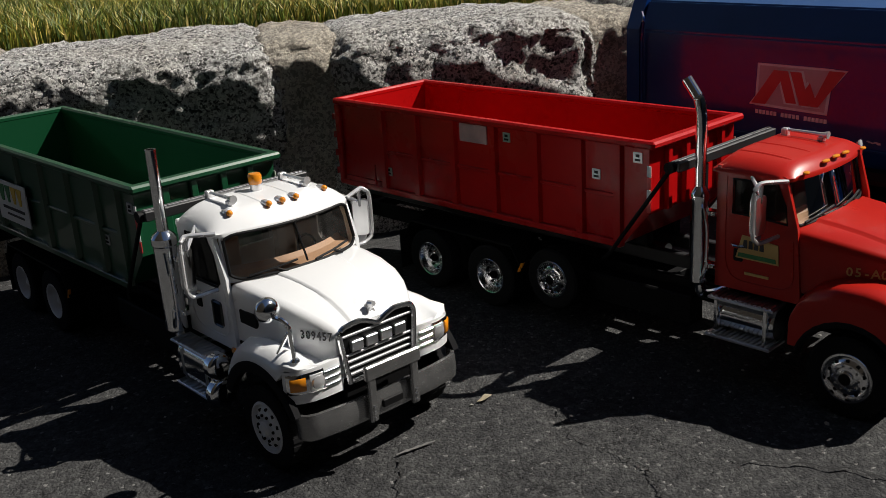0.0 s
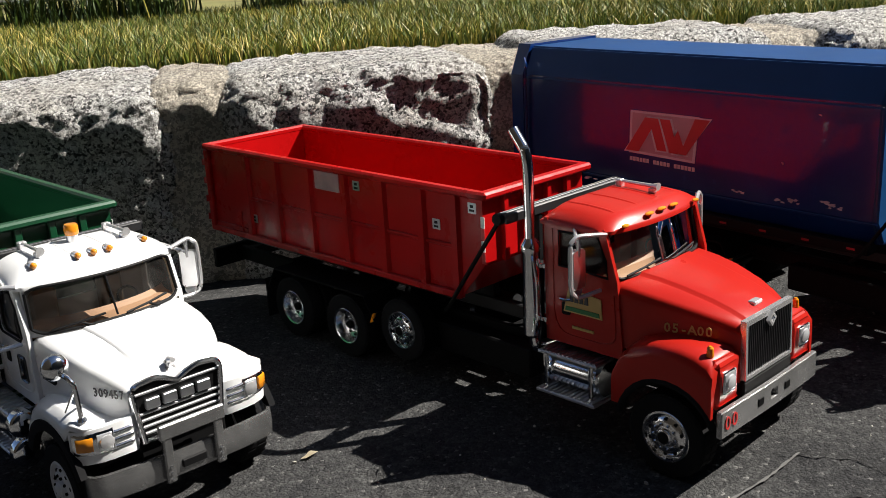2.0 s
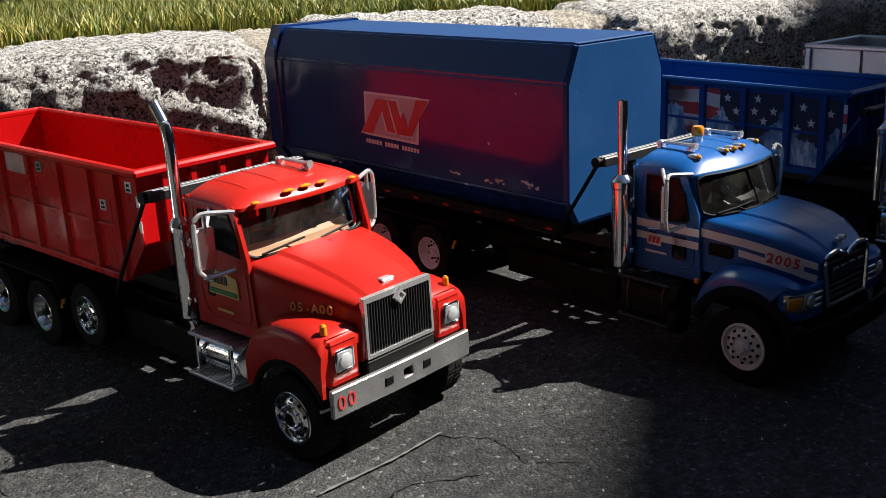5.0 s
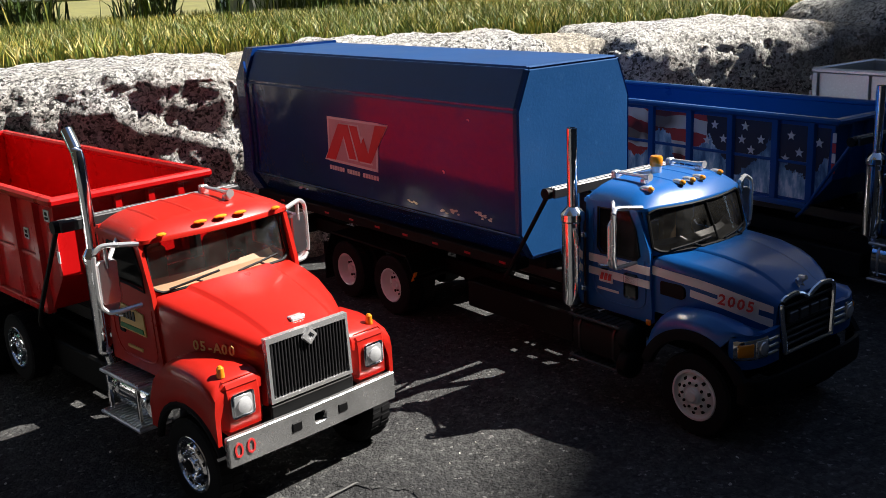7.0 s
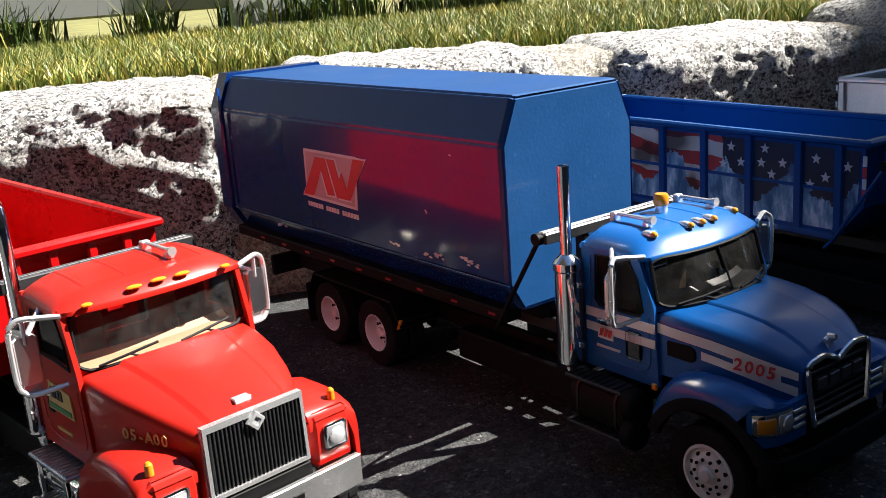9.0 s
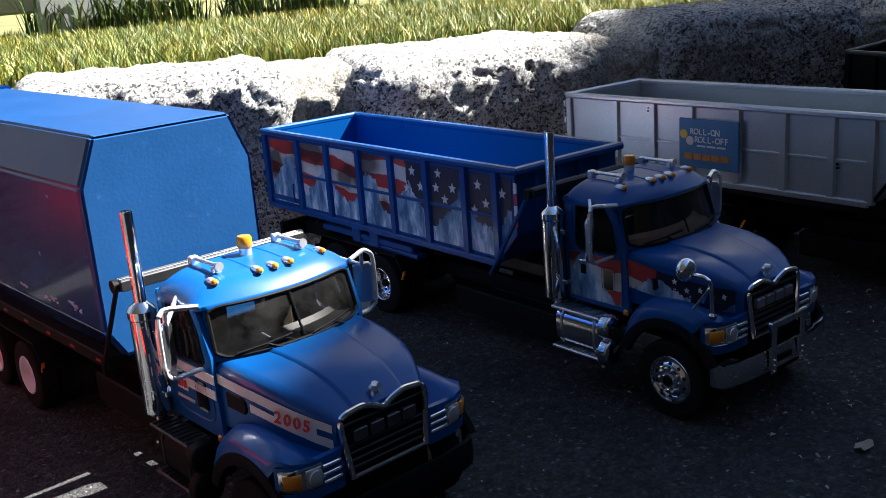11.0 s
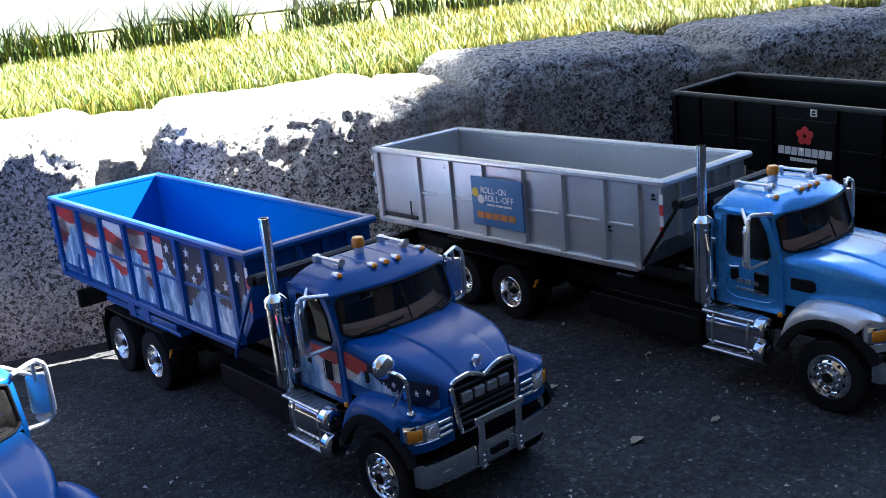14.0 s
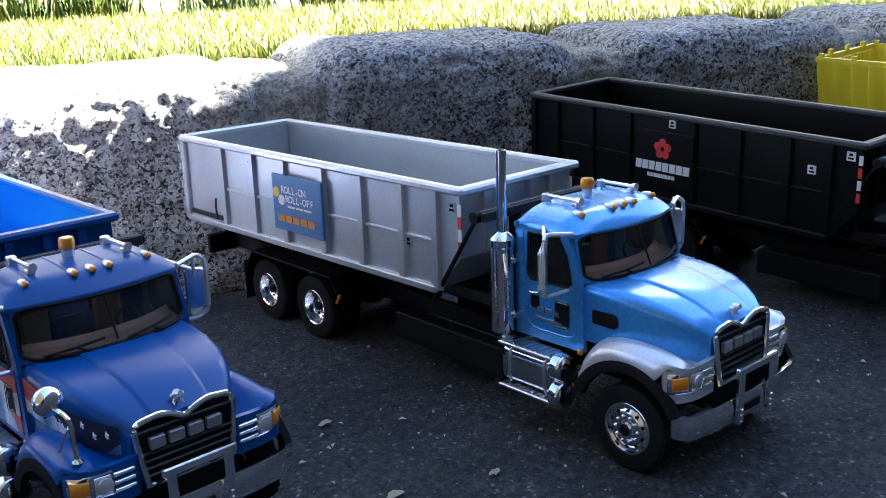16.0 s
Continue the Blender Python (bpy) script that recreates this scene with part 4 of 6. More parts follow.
# ---------------------------------------------------------------- snub-nosed truck (four of the row)
def mack_like(pose_m, scale, label, paint, fender_paint, rim, bumper_mat, arm_mat, guard=None, hood_mirror=False, guard_plate=False, name="model_truck", frame_paint=BLACK, toolbox=False, tank_mat=CHROME, trim=TAN, bars=GRIME):
    global U
    U = 0.001 * scale
    tread = GRIME if tank_mat is BLACK else TREAD
    truck = thing(name, pose_m, label, "model truck", "row of model roll-off trucks")
    axle_set(truck, rim, (188.5, 229))
    chassis(truck, (188.5, 229), frame_paint, toolbox=toolbox)
    outer = [(24.4, 35.5), (42, 35.5), (58.3, 35.5), (58.3, 79), (45, 79), (32.5, 79), (26.0, 63)]
    inner = [(30.6, 60.6), (32.5, 58.8), (50.0, 58.6), (52.0, 60.6), (51.6, 76.6), (36.2, 77.0), (32.8, 71.0)]
    cab_shell(truck, paint, 30, outer, inner, (26.2, 61.4, 30.4, 78.4, 9.0, 6.0), 58.3, 35.5, 80, trim=trim)
    roof_panel(truck, paint, 30.7, 30.6, 59.4, 86.0, 78.9, visor=6.4)
    # bonnet: narrow at the grille, wide and hollowed at the windscreen, with a raised middle
    rings = []
    for y, w, zt, zl in ((26.6, 28.6, 62.3, 40), (18, 28.3, 62.0, 40), (8, 27.6, 61.3, 39), (-2, 25.8, 59.9, 37), (-9, 23.4, 57.9, 35), (-14.5, 20.6, 55.3, 34), (-18, 18.2, 52.9, 33.5), (-20, 17.2, 51.2, 33.5)):
        c = 10.6 + 0.075 * y
        half = [(w, zl), (w, zl + (zt - zl) * 0.5), (w * 0.998, zt - 4.4), (w * 0.985, zt - 2.4), (w * 0.94, zt - 1.1), (w * 0.85, zt - 0.5), (c + 1.3, zt - 0.35), (c + 0.7, zt - 0.32), (c + 0.1, zt + 0.35), (c - 0.6, zt + 0.5), (0, zt + 0.6)]
        pull = 9.6 * max(0.0, (y - 2) / 24.6)
        rings.append([(sx * a, y - pull * (1 - (a / w) ** 2.3), b) for sx, line in ((-1, half), (1, half[-2::-1])) for a, b in line])
    bm = B()
    loft(bm, rings)
    bonnet = part("bonnet", bm, paint, truck, sharp=42)
    for s in (-1, 1):
        bm = B()
        prism(bm, [(22.4, 47.0), (12.2, 47.2), (10.6, 48.6), (10.8, 51.8), (12.4, 52.8), (21.6, 53.2), (22.6, 52.2)], s * 26.4, s * 28.5, 0.5)
        part("air_intake", bm, BLACK, bonnet)
        # fender: crest, shoulder and wheel arch lip
        rings = []
        for y, zt in ((21.6, 34), (20.2, 38.2), (17.6, 41.6), (13.2, 44.8), (8, 46.3), (2, 46.9), (-5, 46.8), (-11, 46.2), (-16, 45.2), (-19.5, 44.0), (-21.6, 42.6)):
            lip = 16 + math.sqrt(max(0.0, 24.2 ** 2 - (y - 0.5) ** 2)) if abs(y) < 22 else 27
            lip = zt - 2.5 if y < -15 else min(max(lip, 30.5 if y < 0 else 27), zt - 1.6)
            most = float(np.interp(-y, (14.6, 17.4, 19.6, 21.0, 21.7), (36.5, 35.1, 32.7, 29.1, 24.4)))
            xi = 25 if y > 6 else 16 + (y + 21.6) * 0.30
            prof = [(xi, zt - 5.0), (24.5 if y < 6 else 26.0, zt - 3.2), (27.6, zt - 0.9), (30.5, zt + 0.1), (33.4, zt - 1.0), (35.4, zt - 2.8 if zt - 2.8 > lip else (zt * 2 + lip) / 3), (36.4, (zt + lip) / 2 if zt - lip < 8 else zt - 5.4), (36.5, lip), (34.8, lip), (34.6, (zt + lip) / 2), (32.5, zt - 2.4), (xi, zt - 6.0)]
            rings.append([(s * min(a, most), y, b) for a, b in prof])
        bm = B()
        loft(bm, rings)
        part("fender", bm, fender_paint, truck, sharp=55)
        bm = B()
        loft(bm, [[(s * x, 0.5 + r * math.cos(a), 16 + r * math.sin(a)) for x, r in ((36.9, 24.6), (37.3, 23.4), (36.9, 20.6), (34.5, 20.4), (34.5, 24.4))] for a in [math.radians(20 + i * 7) for i in range(20)]])
        part("fender_flare", bm, RUBBER, truck)
        # lower front corner that wraps round to the side, with its lamps
        corner = [(17.0, -21.6), (24, -21.7), (29, -21.0), (32.6, -19.6), (35.0, -17.4), (36.2, -14.6)]

        def wrap(p0, p1, z0, z1, proud, tip=0.0):
            """A strip on the corner between two places along it."""
            pts = []
            for i in range(9):
                k = p0 + (p1 - p0) * i / 8
                j = min(int(k), len(corner) - 2)
                (ax, ay), (bx, by) = corner[j], corner[j + 1]
                pts.append((ax + (bx - ax) * (k - j), ay + (by - ay) * (k - j), i / 8))
            bm = B()
            loft(bm, [[(s * (x - 2.0), y + 2.0, z0), (s * x, y - 0.05, z0), (s * (x + proud * 0.4), y - proud, z0 + 0.7), (s * (x + proud * 0.4), y - proud, z1 - tip * q - 0.7), (s * x, y - 0.05, z1 - tip * q), (s * (x - 2.0), y + 2.0, z1 - tip * q)] for x, y, q in pts])
            return bm
        nose = part("headlamp_panel", wrap(0, 5, 30.5, 43.0, 0.15, 1.2), fender_paint, truck, sharp=50)
        part("headlamp_bezel", wrap(1.05, 4.6, 33.7, 41.6, 0.5, 0.6), CHROME, nose, sharp=50)
        part("turn_signal", wrap(2.5, 4.15, 34.8, 40.4, 1.0, 0.4), AMBER, nose, sharp=60)
        part("headlamp", wrap(1.15, 2.12, 34.2, 41.0, 0.95, 0.1), CLEAR, nose, sharp=60)
        bm = B()
        lathe(bm, [(2.5, 0), (2.4, 0.5), (1.9, 0.7), (0.1, 1.0)], (s * 26.9, -22.2, 37.6), "y", 18, -1)
        part("lamp_reflector", bm, BRIGHT, nose)
        for z in (34.4, 36.9, 39.4):
            part("louvre", wrap(0.08, 1.0, z - 0.6, z + 1.0, 0.8), CHROME, nose, sharp=60)
        mirror(truck, s)
        bm = B()
        box(bm, s * 29.9, s * 31.2, 24.5, 27.0, 34.6, 37.0, 0.5)
        part("side_lamp", bm, AMBER, truck)
    # grille
    bm = B()
    prism(bm, [(-14, 33), (14, 33), (16.2, 50.0), (13, 51.6), (7, 51.6), (3, 50.4), (0, 49.2), (-3, 50.4), (-7, 51.6), (-13, 51.6), (-16.2, 50.0)], -21.0, -18.4, 0, "y")
    grille = part("grille", bm, BLACK, truck)
    bm = B()
    tube(bm, arc([(-14.2, -22.4, 32.2), (-16.5, -21.4, 49.4), (-15.2, -21.2, 52.2), (-8, -21.2, 53.0), (-3.6, -21.2, 51.6), (0, -21.3, 49.8), (3.6, -21.2, 51.6), (8, -21.2, 53.0), (15.2, -21.2, 52.2), (16.5, -21.4, 49.4), (14.2, -22.4, 32.2)], 4), 1.0, 8)
    part("grille_surround", bm, CHROME, grille)
    bm = B()
    tube(bm, [(-14.2, -22.4, 32.6), (14.2, -22.4, 32.6)], 0.9, 8)
    part("grille_foot", bm, CHROME, grille)
    for i in (0, 1, 2, 3, 6):
        z = 34.4 + i * 2.35
        bm = B()
        wz = 13.6 + (z - 33) * 0.13
        box(bm, -wz, wz, -22.0 + 0.06 * i, -20.8, z, z + 0.95, 0.25)
        part("grille_bar", bm, bars, grille)
    for i in range(4):
        bm = B()
        box(bm, -12.3 + i * 6.3, -7.2 + i * 6.3, -22.6, -20.8, 43.1, 46.9, 0.3)
        part("badge_block", bm, STEEL if bars is DULL_BAR else DULL_BAR if bumper_mat is not BLACK else PEWTER, grille)
    bm = B()
    tube(bm, [(0, -16.4, 52.2), (0, -17.2, 54.4), (0, -18.2, 56.0), (0, -20.2, 56.6)], [1.7, 1.3, 1.5, 0.9], 10)
    tube(bm, [(-1.9, -17.6, 55.4), (0, -18.2, 56.6), (1.9, -17.6, 55.4)], 0.7, 6)
    tube(bm, [(-1.5, -18.4, 52.4), (-1.2, -17.6, 53.8)], 0.6, 6)
    tube(bm, [(1.5, -18.4, 52.4), (1.2, -17.6, 53.8)], 0.6, 6)
    part("bonnet_ornament", bm, BRIGHT, truck, "small chrome bonnet ornament")
    # bumper
    bm = B()
    path = [(-34.8, -18.5), (-34.5, -21.0), (-33.0, -23.2), (-30, -24.4), (-20, -25.6), (0, -26), (20, -25.6), (30, -24.4), (33.0, -23.2), (34.5, -21.0), (34.8, -18.5)]
    loft(bm, [[(x, y, 18.0), (x, y - 0.3, 18.7), (x, y - 0.6, 22.5), (x, y - 0.3, 26.4), (x, y, 27.2), (x * 0.985, y + 1.4, 27.2), (x * 0.985, y + 1.4, 18.0)] for x, y in path])
    part("front_bumper", bm, bumper_mat, truck, sharp=40)
    bm = B()
    box(bm, -16, 16, -21.5, -17, 24, 31.6, 0.6)
    part("lower_valance", bm, BLACK, truck)
    if guard:
        for x in (-9.5, 9.5):
            bm = B()
            box(bm, x - 1.7, x + 1.7, -28.6, -26.6, 17.6, 38.6, 0.5)
            g = part("bumper_guard_post", bm, guard, truck)
            bm = B()
            for z in (19.0, 21.2, 23.4):
                lathe(bm, [(0.55, 0), (0.5, 0.5), (0.1, 0.6)], (x, -28.6, z), "y", 8, -1)
            part("bolts", bm, CHROME, g)
        bm = B()
        box(bm, *((-12.2, 12.2, -29.0, -27.0, 33.6) if guard_plate else (-12.4, 12.4, -28.9, -26.9, 36.0)), 39.0, 0.5)
        part("bumper_guard_crossbar", bm, guard, truck)
        bm = B()
        box(bm, -4.6, 4.6, -27.2, -26.0, 20.6, 23.6, 0.4)
        part("tow_plate", bm, BLACK, truck)
    # fuel tank, steps and air reservoirs
    for s in (-1, 1):
        bm = B()
        prism(bm, [(-22 * -s, 17.5), (-36 * -s, 17.5), (-37.2 * -s, 20), (-37.2 * -s, 29), (-35.5 * -s, 31.5), (-22 * -s, 31.5)], 33, 60, 1.2, "y")
        tank = part("fuel_tank", bm, tank_mat, truck)
        for y in (37, 55):
            bm = B()
            prism(bm, [(-21.8 * -s, 17.2), (-36.2 * -s, 17.2), (-37.5 * -s, 20), (-37.5 * -s, 29), (-35.8 * -s, 31.9), (-21.8 * -s, 31.9)], y, y + 1.0, 0, "y")
            part("tank_strap", bm, STEEL if tank_mat is CHROME else GRIME, tank)
        for z in (15.0, 32.6):
            bm = B()
            box(bm, s * 30, s * 39.0, 33, 60, z, z + 1.3, 0.4)
            step = part("step_plate", bm, tread, truck)
            for k in range(9):
                bm = B()
                box(bm, s * 31, s * 38.4, 34 + k * 2.9, 35.4 + k * 2.9, z + 1.2, z + 1.7)
                part("tread_bar", bm, tread, step)
        for z, r in ((30.0, 5.2), (19.2, 5.7)):
            bm = B()
            lathe(bm, [(0.01, -0.9), (r * 0.6, -0.75), (r * 0.88, -0.3), (r * 0.97, 0.2), (r, 0.9), (r, 4.0)], (s * 35.4, 28.4, z), "y", 20)
            part("air_reservoir", bm, tank_mat, tank)
    stack(truck)
    beacon(truck, 0, 48.5, 85.8)
    for x in (-21, 21):
        marker_light(truck, x, 35.5, 84.4)
    for x in (-6, 0, 6):
        marker_light(truck, x, 32.6, 85.0)
    for s in (-1, 1):
        air_horn(truck, s * 16.4, 37.5, 55, 85.6, 85.6)
    if hood_mirror:
        for s in (-1,):
            bm = B()
            bmesh.ops.create_uvsphere(bm, u_segments=18, v_segments=10, radius=1.0, matrix=Matrix.Translation(P(s * 33.5, -6.0, 61.0)) @ Matrix.Diagonal((4.5 * U, 3.6 * U, 4.5 * U, 1)))
            m = part("bonnet_mirror", bm, CHROME, truck, "round chrome bonnet mirror on a tripod")
            bm = B()
            tube(bm, arc([(s * 33.5, -8.5, 59.6), (s * 33.0, -13.5, 59.6), (s * 32.0, -16, 57.5), (s * 31.5, -16.5, 44)]), 0.8, 8)
            tube(bm, [(s * 32.2, -15.4, 55), (s * 33.6, -9.5, 46.4)], 0.55, 6)
            tube(bm, [(s * 32.2, -15.0, 55), (s * 28.6, -10.0, 47.6)], 0.55, 6)
            lathe(bm, [(1.8, 0), (1.3, 0.8)], (s * 31.5, -16.5, 45.0), "z", 10)
            part("mirror_stalk", bm, CHROME, m)
    tarp_system(truck, arm_mat)
    return truck


# ---------------------------------------------------------------- open roll-off container
def container(pose_m, scale, label, paint, rail, y0=82, y1=298, floor=45.5, top=90, half=33, ribs=(258, 230, 202, 174, 146, 118, 98), stiffener=66, name="model_container", rib_mat=None, bay=None, decal_markers=True, plates=None, plate_mat=None, tape=(62, 67, 72, 77)):
    global U
    U = 0.001 * scale
    c = thing(name, pose_m, label, "model container", "row of model roll-off containers")
    rib_mat = rib_mat or paint
    side = [(y0 + 2, floor + 15), (y0 + 15, floor), (y1, floor), (y1, top - 2), (y0 + 2, top - 2)]
    for s in (-1, 1):
        bm = B()
        loft(bm, [[(s * half, y, z) for y, z in side], [(s * (half - 1.3), y, z) for y, z in side]])
        w = part("side_wall", bm, paint, c)
        for y in ribs:
            bm = B()
            zb = floor if y > y0 + 14 else floor + 2
            loft(bm, [[(s * (half - 0.2), y - 2.6, z), (s * (half + 1.9), y - 1.7, z), (s * (half + 1.9), y + 1.7, z), (s * (half - 0.2), y + 2.6, z)] for z in (zb, top - 3)])
            part("rib", bm, rib_mat, w)
        for a, b in zip(ribs, ribs[1:]):
            bm = B()
            box(bm, s * (half - 0.2), s * (half + 1.0), b + 2.2, a - 2.2, stiffener, stiffener + 1.6, 0.3)
            part("stiffener", bm, rib_mat, w)
        bm = B()
        box(bm, s * (half - 1.5), s * (half + 2.2), y0 + 15, y1, floor - 1.4, floor + 1.6, 0.4)
        part("bottom_rail", bm, rib_mat, w)
        bm = B()
        box(bm, s * (half - 1.9), s * (half + 2.4), y0 - 1.5, y1 + 1.0, top - 3.2, top, 0.9)
        part("top_rail", bm, rail, w)
        bm = B()
        box(bm, s * (half - 0.2), s * (half + 2.2), y1 - 3.5, y1 + 0.5, floor - 1, top - 3, 0.5)
        part("corner_post", bm, rib_mat, w)
        for z in (52, 62, 72, 82):
            bm = B()
            lathe(bm, [(1.2, -1.6), (1.2, 1.6)], (s * (half + 1.5), y1 + 1.4, z), "z", 10)
            part("hinge", bm, rib_mat, w)
        bm = B()
        tube(bm, arc([(s * (half + 1.6), y1 - 30, 59), (s * (half + 2.6), y1 - 31, 54), (s * (half + 1.6), y1 - 30, 48)]), 0.5, 6)
        box(bm, s * (half), s * (half + 1.3), y1 - 34, y1 - 4, 47.5, 50.0, 0.3)
        part("door_latch", bm, GRIME if rail is not paint else paint, w)
        if decal_markers:
            for y, z in plates or ((226, 82), (y0 + 32, 62), (y0 + 6, 80)):
                bm = B()
                box(bm, s * (half), s * (half + 0.35), y - 2.2, y + 2.2, z - 2.2, z + 2.2)
                plate = part("data_plate", bm, plate_mat or STEEL, w)
                bm = B()
                box(bm, s * (half + 0.3), s * (half + 0.5), y - 1.3, y + 1.3, z - 1.4, z - 0.5)
                box(bm, s * (half + 0.3), s * (half + 0.5), y - 0.9, y + 0.9, z + 0.2, z + 1.4)
                part("printed_bar", bm, BLACK, plate)
        for k, z in enumerate(tape):
            bm = B()
            box(bm, s * (half), s * (half + 0.3), y0 + 1.0, y0 + 3.0, z, z + 4.6)
            part("reflective_tape", bm, (DECAL_RED, DECAL_WHITE)[k % 2], w)
        if bay:
            ys = [y1 - 3] + list(ribs) + [y0 + 2]
            for a, b in zip(ys, ys[1:]):
                bm = B()
                if b > y0 + 10:
                    box(bm, s * (half), s * (half + 0.25), b + 2.2, a - 2.2, floor + 3, top - 5)
                else:
                    loft(bm, [[(s * x, b + 2, top - 5), (s * x, a - 2.4, top - 5), (s * x, a - 2.4, floor + 6), (s * x, b + 3, floor + 16)] for x in (half, half + 0.25)])
                part("printed_panel", bm, bay, w)
    bm = B()
    loft(bm, [[(x, y0 + 2, top - 2), (x, y0 + 2, floor + 15), (x, y0 + 15, floor), (x, y0 + 16.6, floor + 1), (x, y0 + 3.4, floor + 15.6), (x, y0 + 3.4, top - 2)] for x in (-half + 1.3, half - 1.3)])
    f = part("front_wall", bm, paint, c)
    for x in (-20, -7, 7, 20):
        bm = B()
        box(bm, x - 1.6, x + 1.6, y0 - 0.2, y0 + 2.2, floor + 15, top - 3, 0.4)
        part("rib", bm, rib_mat, f)
    bm = B()
    box(bm, -half - 2.4, half + 2.4, y0 - 1.8, y0 + 3.2, top - 3.1, top + 0.1, 0.9)
    part("top_rail", bm, rail, f)
    bm = B()
    box(bm, -half + 1.3, half - 1.3, y1 - 2.4, y1 - 0.6, floor, top - 2, 0.3)
    d = part("tail_door", bm, paint, c)
    for x in (-18, 0, 18):
        bm = B()
        box(bm, x - 1.6, x + 1.6, y1 - 0.7, y1 + 1.2, floor, top - 3, 0.4)
        part("rib", bm, rib_mat, d)
    bm = B()
    box(bm, -half - 2.4, half + 2.4, y1 - 2.6, y1 + 1.2, top - 3.1, top + 0.1, 0.8)
    part("top_rail", bm, rail, d)
    bm = B()
    box(bm, -half + 1.3, half - 1.3, y0 + 15, y1 - 2, floor, floor + 1.5)
    part("floor_plate", bm, paint, c)
    for s in (-1, 1):
        bm = B()
        box(bm, s * 8.2, s * 12.8, y0 + 16, y1 - 4, 39.2, floor, 0.5)
        part("skid", bm, BLACK, c)
    return c


# ---------------------------------------------------------------- long-nosed red truck
def red_truck(pose_m, label):
    global U
    U = 0.001
    truck = thing("model_truck", pose_m, label, "model truck", "row of model roll-off trucks")
    axle_set(truck, WHEEL, (176.8, 218.8), 139.8)
    chassis(truck, (176.8, 218.8))
    outer = [(22, 37), (42, 37), (58, 37), (58, 85), (30, 85), (24.5, 66)]
    inner = [(28.5, 67), (40, 68), (51, 68), (51, 81.5), (33, 82), (29.5, 74)]
    cab_shell(truck, RED, 30, outer, inner, (27.6, 64.6, 31.2, 83.6, 4.2, 3.6), 58, 37, 86, False)
    roof_panel(truck, RED, 31, 28.8, 60, 90.6, 84.4, visor=4.2, ribs=(0.22, 0.64), fall=2.0, brow=0.22, rib_height=0.3)
    rings = []
    for y, w, zt, zl in ((27, 29.4, 66.6, 42), (18, 28.6, 65.6, 41), (8, 26.8, 64.0, 40), (-4, 23.0, 61.2, 38), (-11, 20.0, 58.9, 36), (-15, 17.8, 57.2, 35), (-17.4, 16.8, 55.8, 34.5)):
        c = 13.6 + 0.10 * y
        half = [(w, zl), (w, zl + (zt - zl) * 0.5), (w * 0.995, zt - 4.6), (w * 0.97, zt - 2.5), (w * 0.91, zt - 1.4), (c + 1.6, zt - 0.65), (c + 0.9, zt - 0.55), (c, zt + 0.25), (c - 0.8, zt + 0.5), (0, zt + 0.75)]
        pull = 4.4 * max(0.0, (y - 4) / 23)
        rings.append([(sx * a, y - pull * (1 - (a / w) ** 2.3), b) for sx, line in ((-1, half), (1, half[-2::-1])) for a, b in line])
    bm = B()
    loft(bm, rings)
    bonnet = part("bonnet", bm, RED, truck, sharp=38)
    bm = B()
    box(bm, -2.7, 2.7, -14.6, -11.6, 58.0, 59.6, 0.3)
    part("bonnet_badge", bm, BRIGHT, bonnet)
    for s in (-1, 1):
        rings = []
        for y, zt in ((23, 36), (20, 42), (14, 47.0), (6, 49.6), (-4, 49.8), (-10, 49.0), (-15.4, 47.2), (-17.8, 44.5)):
            lip = 16 + math.sqrt(max(0.0, 20.5 ** 2 - y * y)) if abs(y) < 20.5 else 17
            lip = min(max(lip, 27 if y < 0 else 23), zt - 2)
            xi = 25 if y > 6 else 18 + (y + 20) * 0.25
            prof = [(xi, zt + 1.0), (29.5, zt + 0.5), (33.5, zt - 0.4), (35.6, zt - 2.0), (36.2, (zt * 2 + lip) / 3), (36.2, lip), (34.8, lip), (34.4, (zt + lip) / 2), (32.5, zt - 3), (xi, zt - 2)]
            rings.append([(s * a, y, b) for a, b in prof])
        bm = B()
        loft(bm, rings)
        part("fender", bm, RED, truck, sharp=45)
        bm = B()
        tube(bm, [(s * 35.4, 20.2 * math.cos(a), 16 + 20.2 * math.sin(a)) for a in [math.radians(12 + i * 13) for i in range(12)]], 1.4, 8)
        part("fender_flare", bm, RUBBER, truck)
        bm = B()
        prism(bm, [(-17.6, 30), (-18.4, 31), (-18.6, 45), (-17.4, 47.2), (-14.5, 47.5), (-13.5, 30)], s * 18.5, s * 33.6, 2.0)
        nose = part("headlamp_panel", bm, RED, truck)
        bm = B()
        box(bm, s * 22.4, s * 31.0, -19.2, -18.0, 35.2, 43.4, 1.2, 2)
        part("headlamp_bezel", bm, CHROME, nose)
        bm = B()
        box(bm, s * 23.4, s * 30.0, -19.7, -19.0, 36.0, 42.6, 0.6, 2)
        part("headlamp", bm, CLEAR, nose)
        bm = B()
        lathe(bm, [(2.7, 0), (2.5, 0.5), (1.6, 0.8), (0.1, 0.9)], (s * 26.7, -19.7, 39.3), "y", 18, -1)
        part("lamp_reflector", bm, LAMP_WHITE, nose)
        bm = B()
        lathe(bm, [(1.3, 0), (1.3, 0.8), (1.15, 3.0), (0.6, 3.7)], (s * 30.2, -13.6, 48.0), "z", 12)
        part("fender_lamp", bm, AMBER, truck)
        mirror(truck, s, 35, 61, 84, swing=-0.10)
        bm = B()
        box(bm, s * 21.0, s * 26.4, 30, 55, 17, 36, 1.4)
        tank = part("battery_box", bm, CHROME, truck)
        bm = B()
        lathe(bm, [(7.2, 30), (7.2, 55), (6.5, 55.6)], (s * 27.2, 0, 26.5), "y", 22)
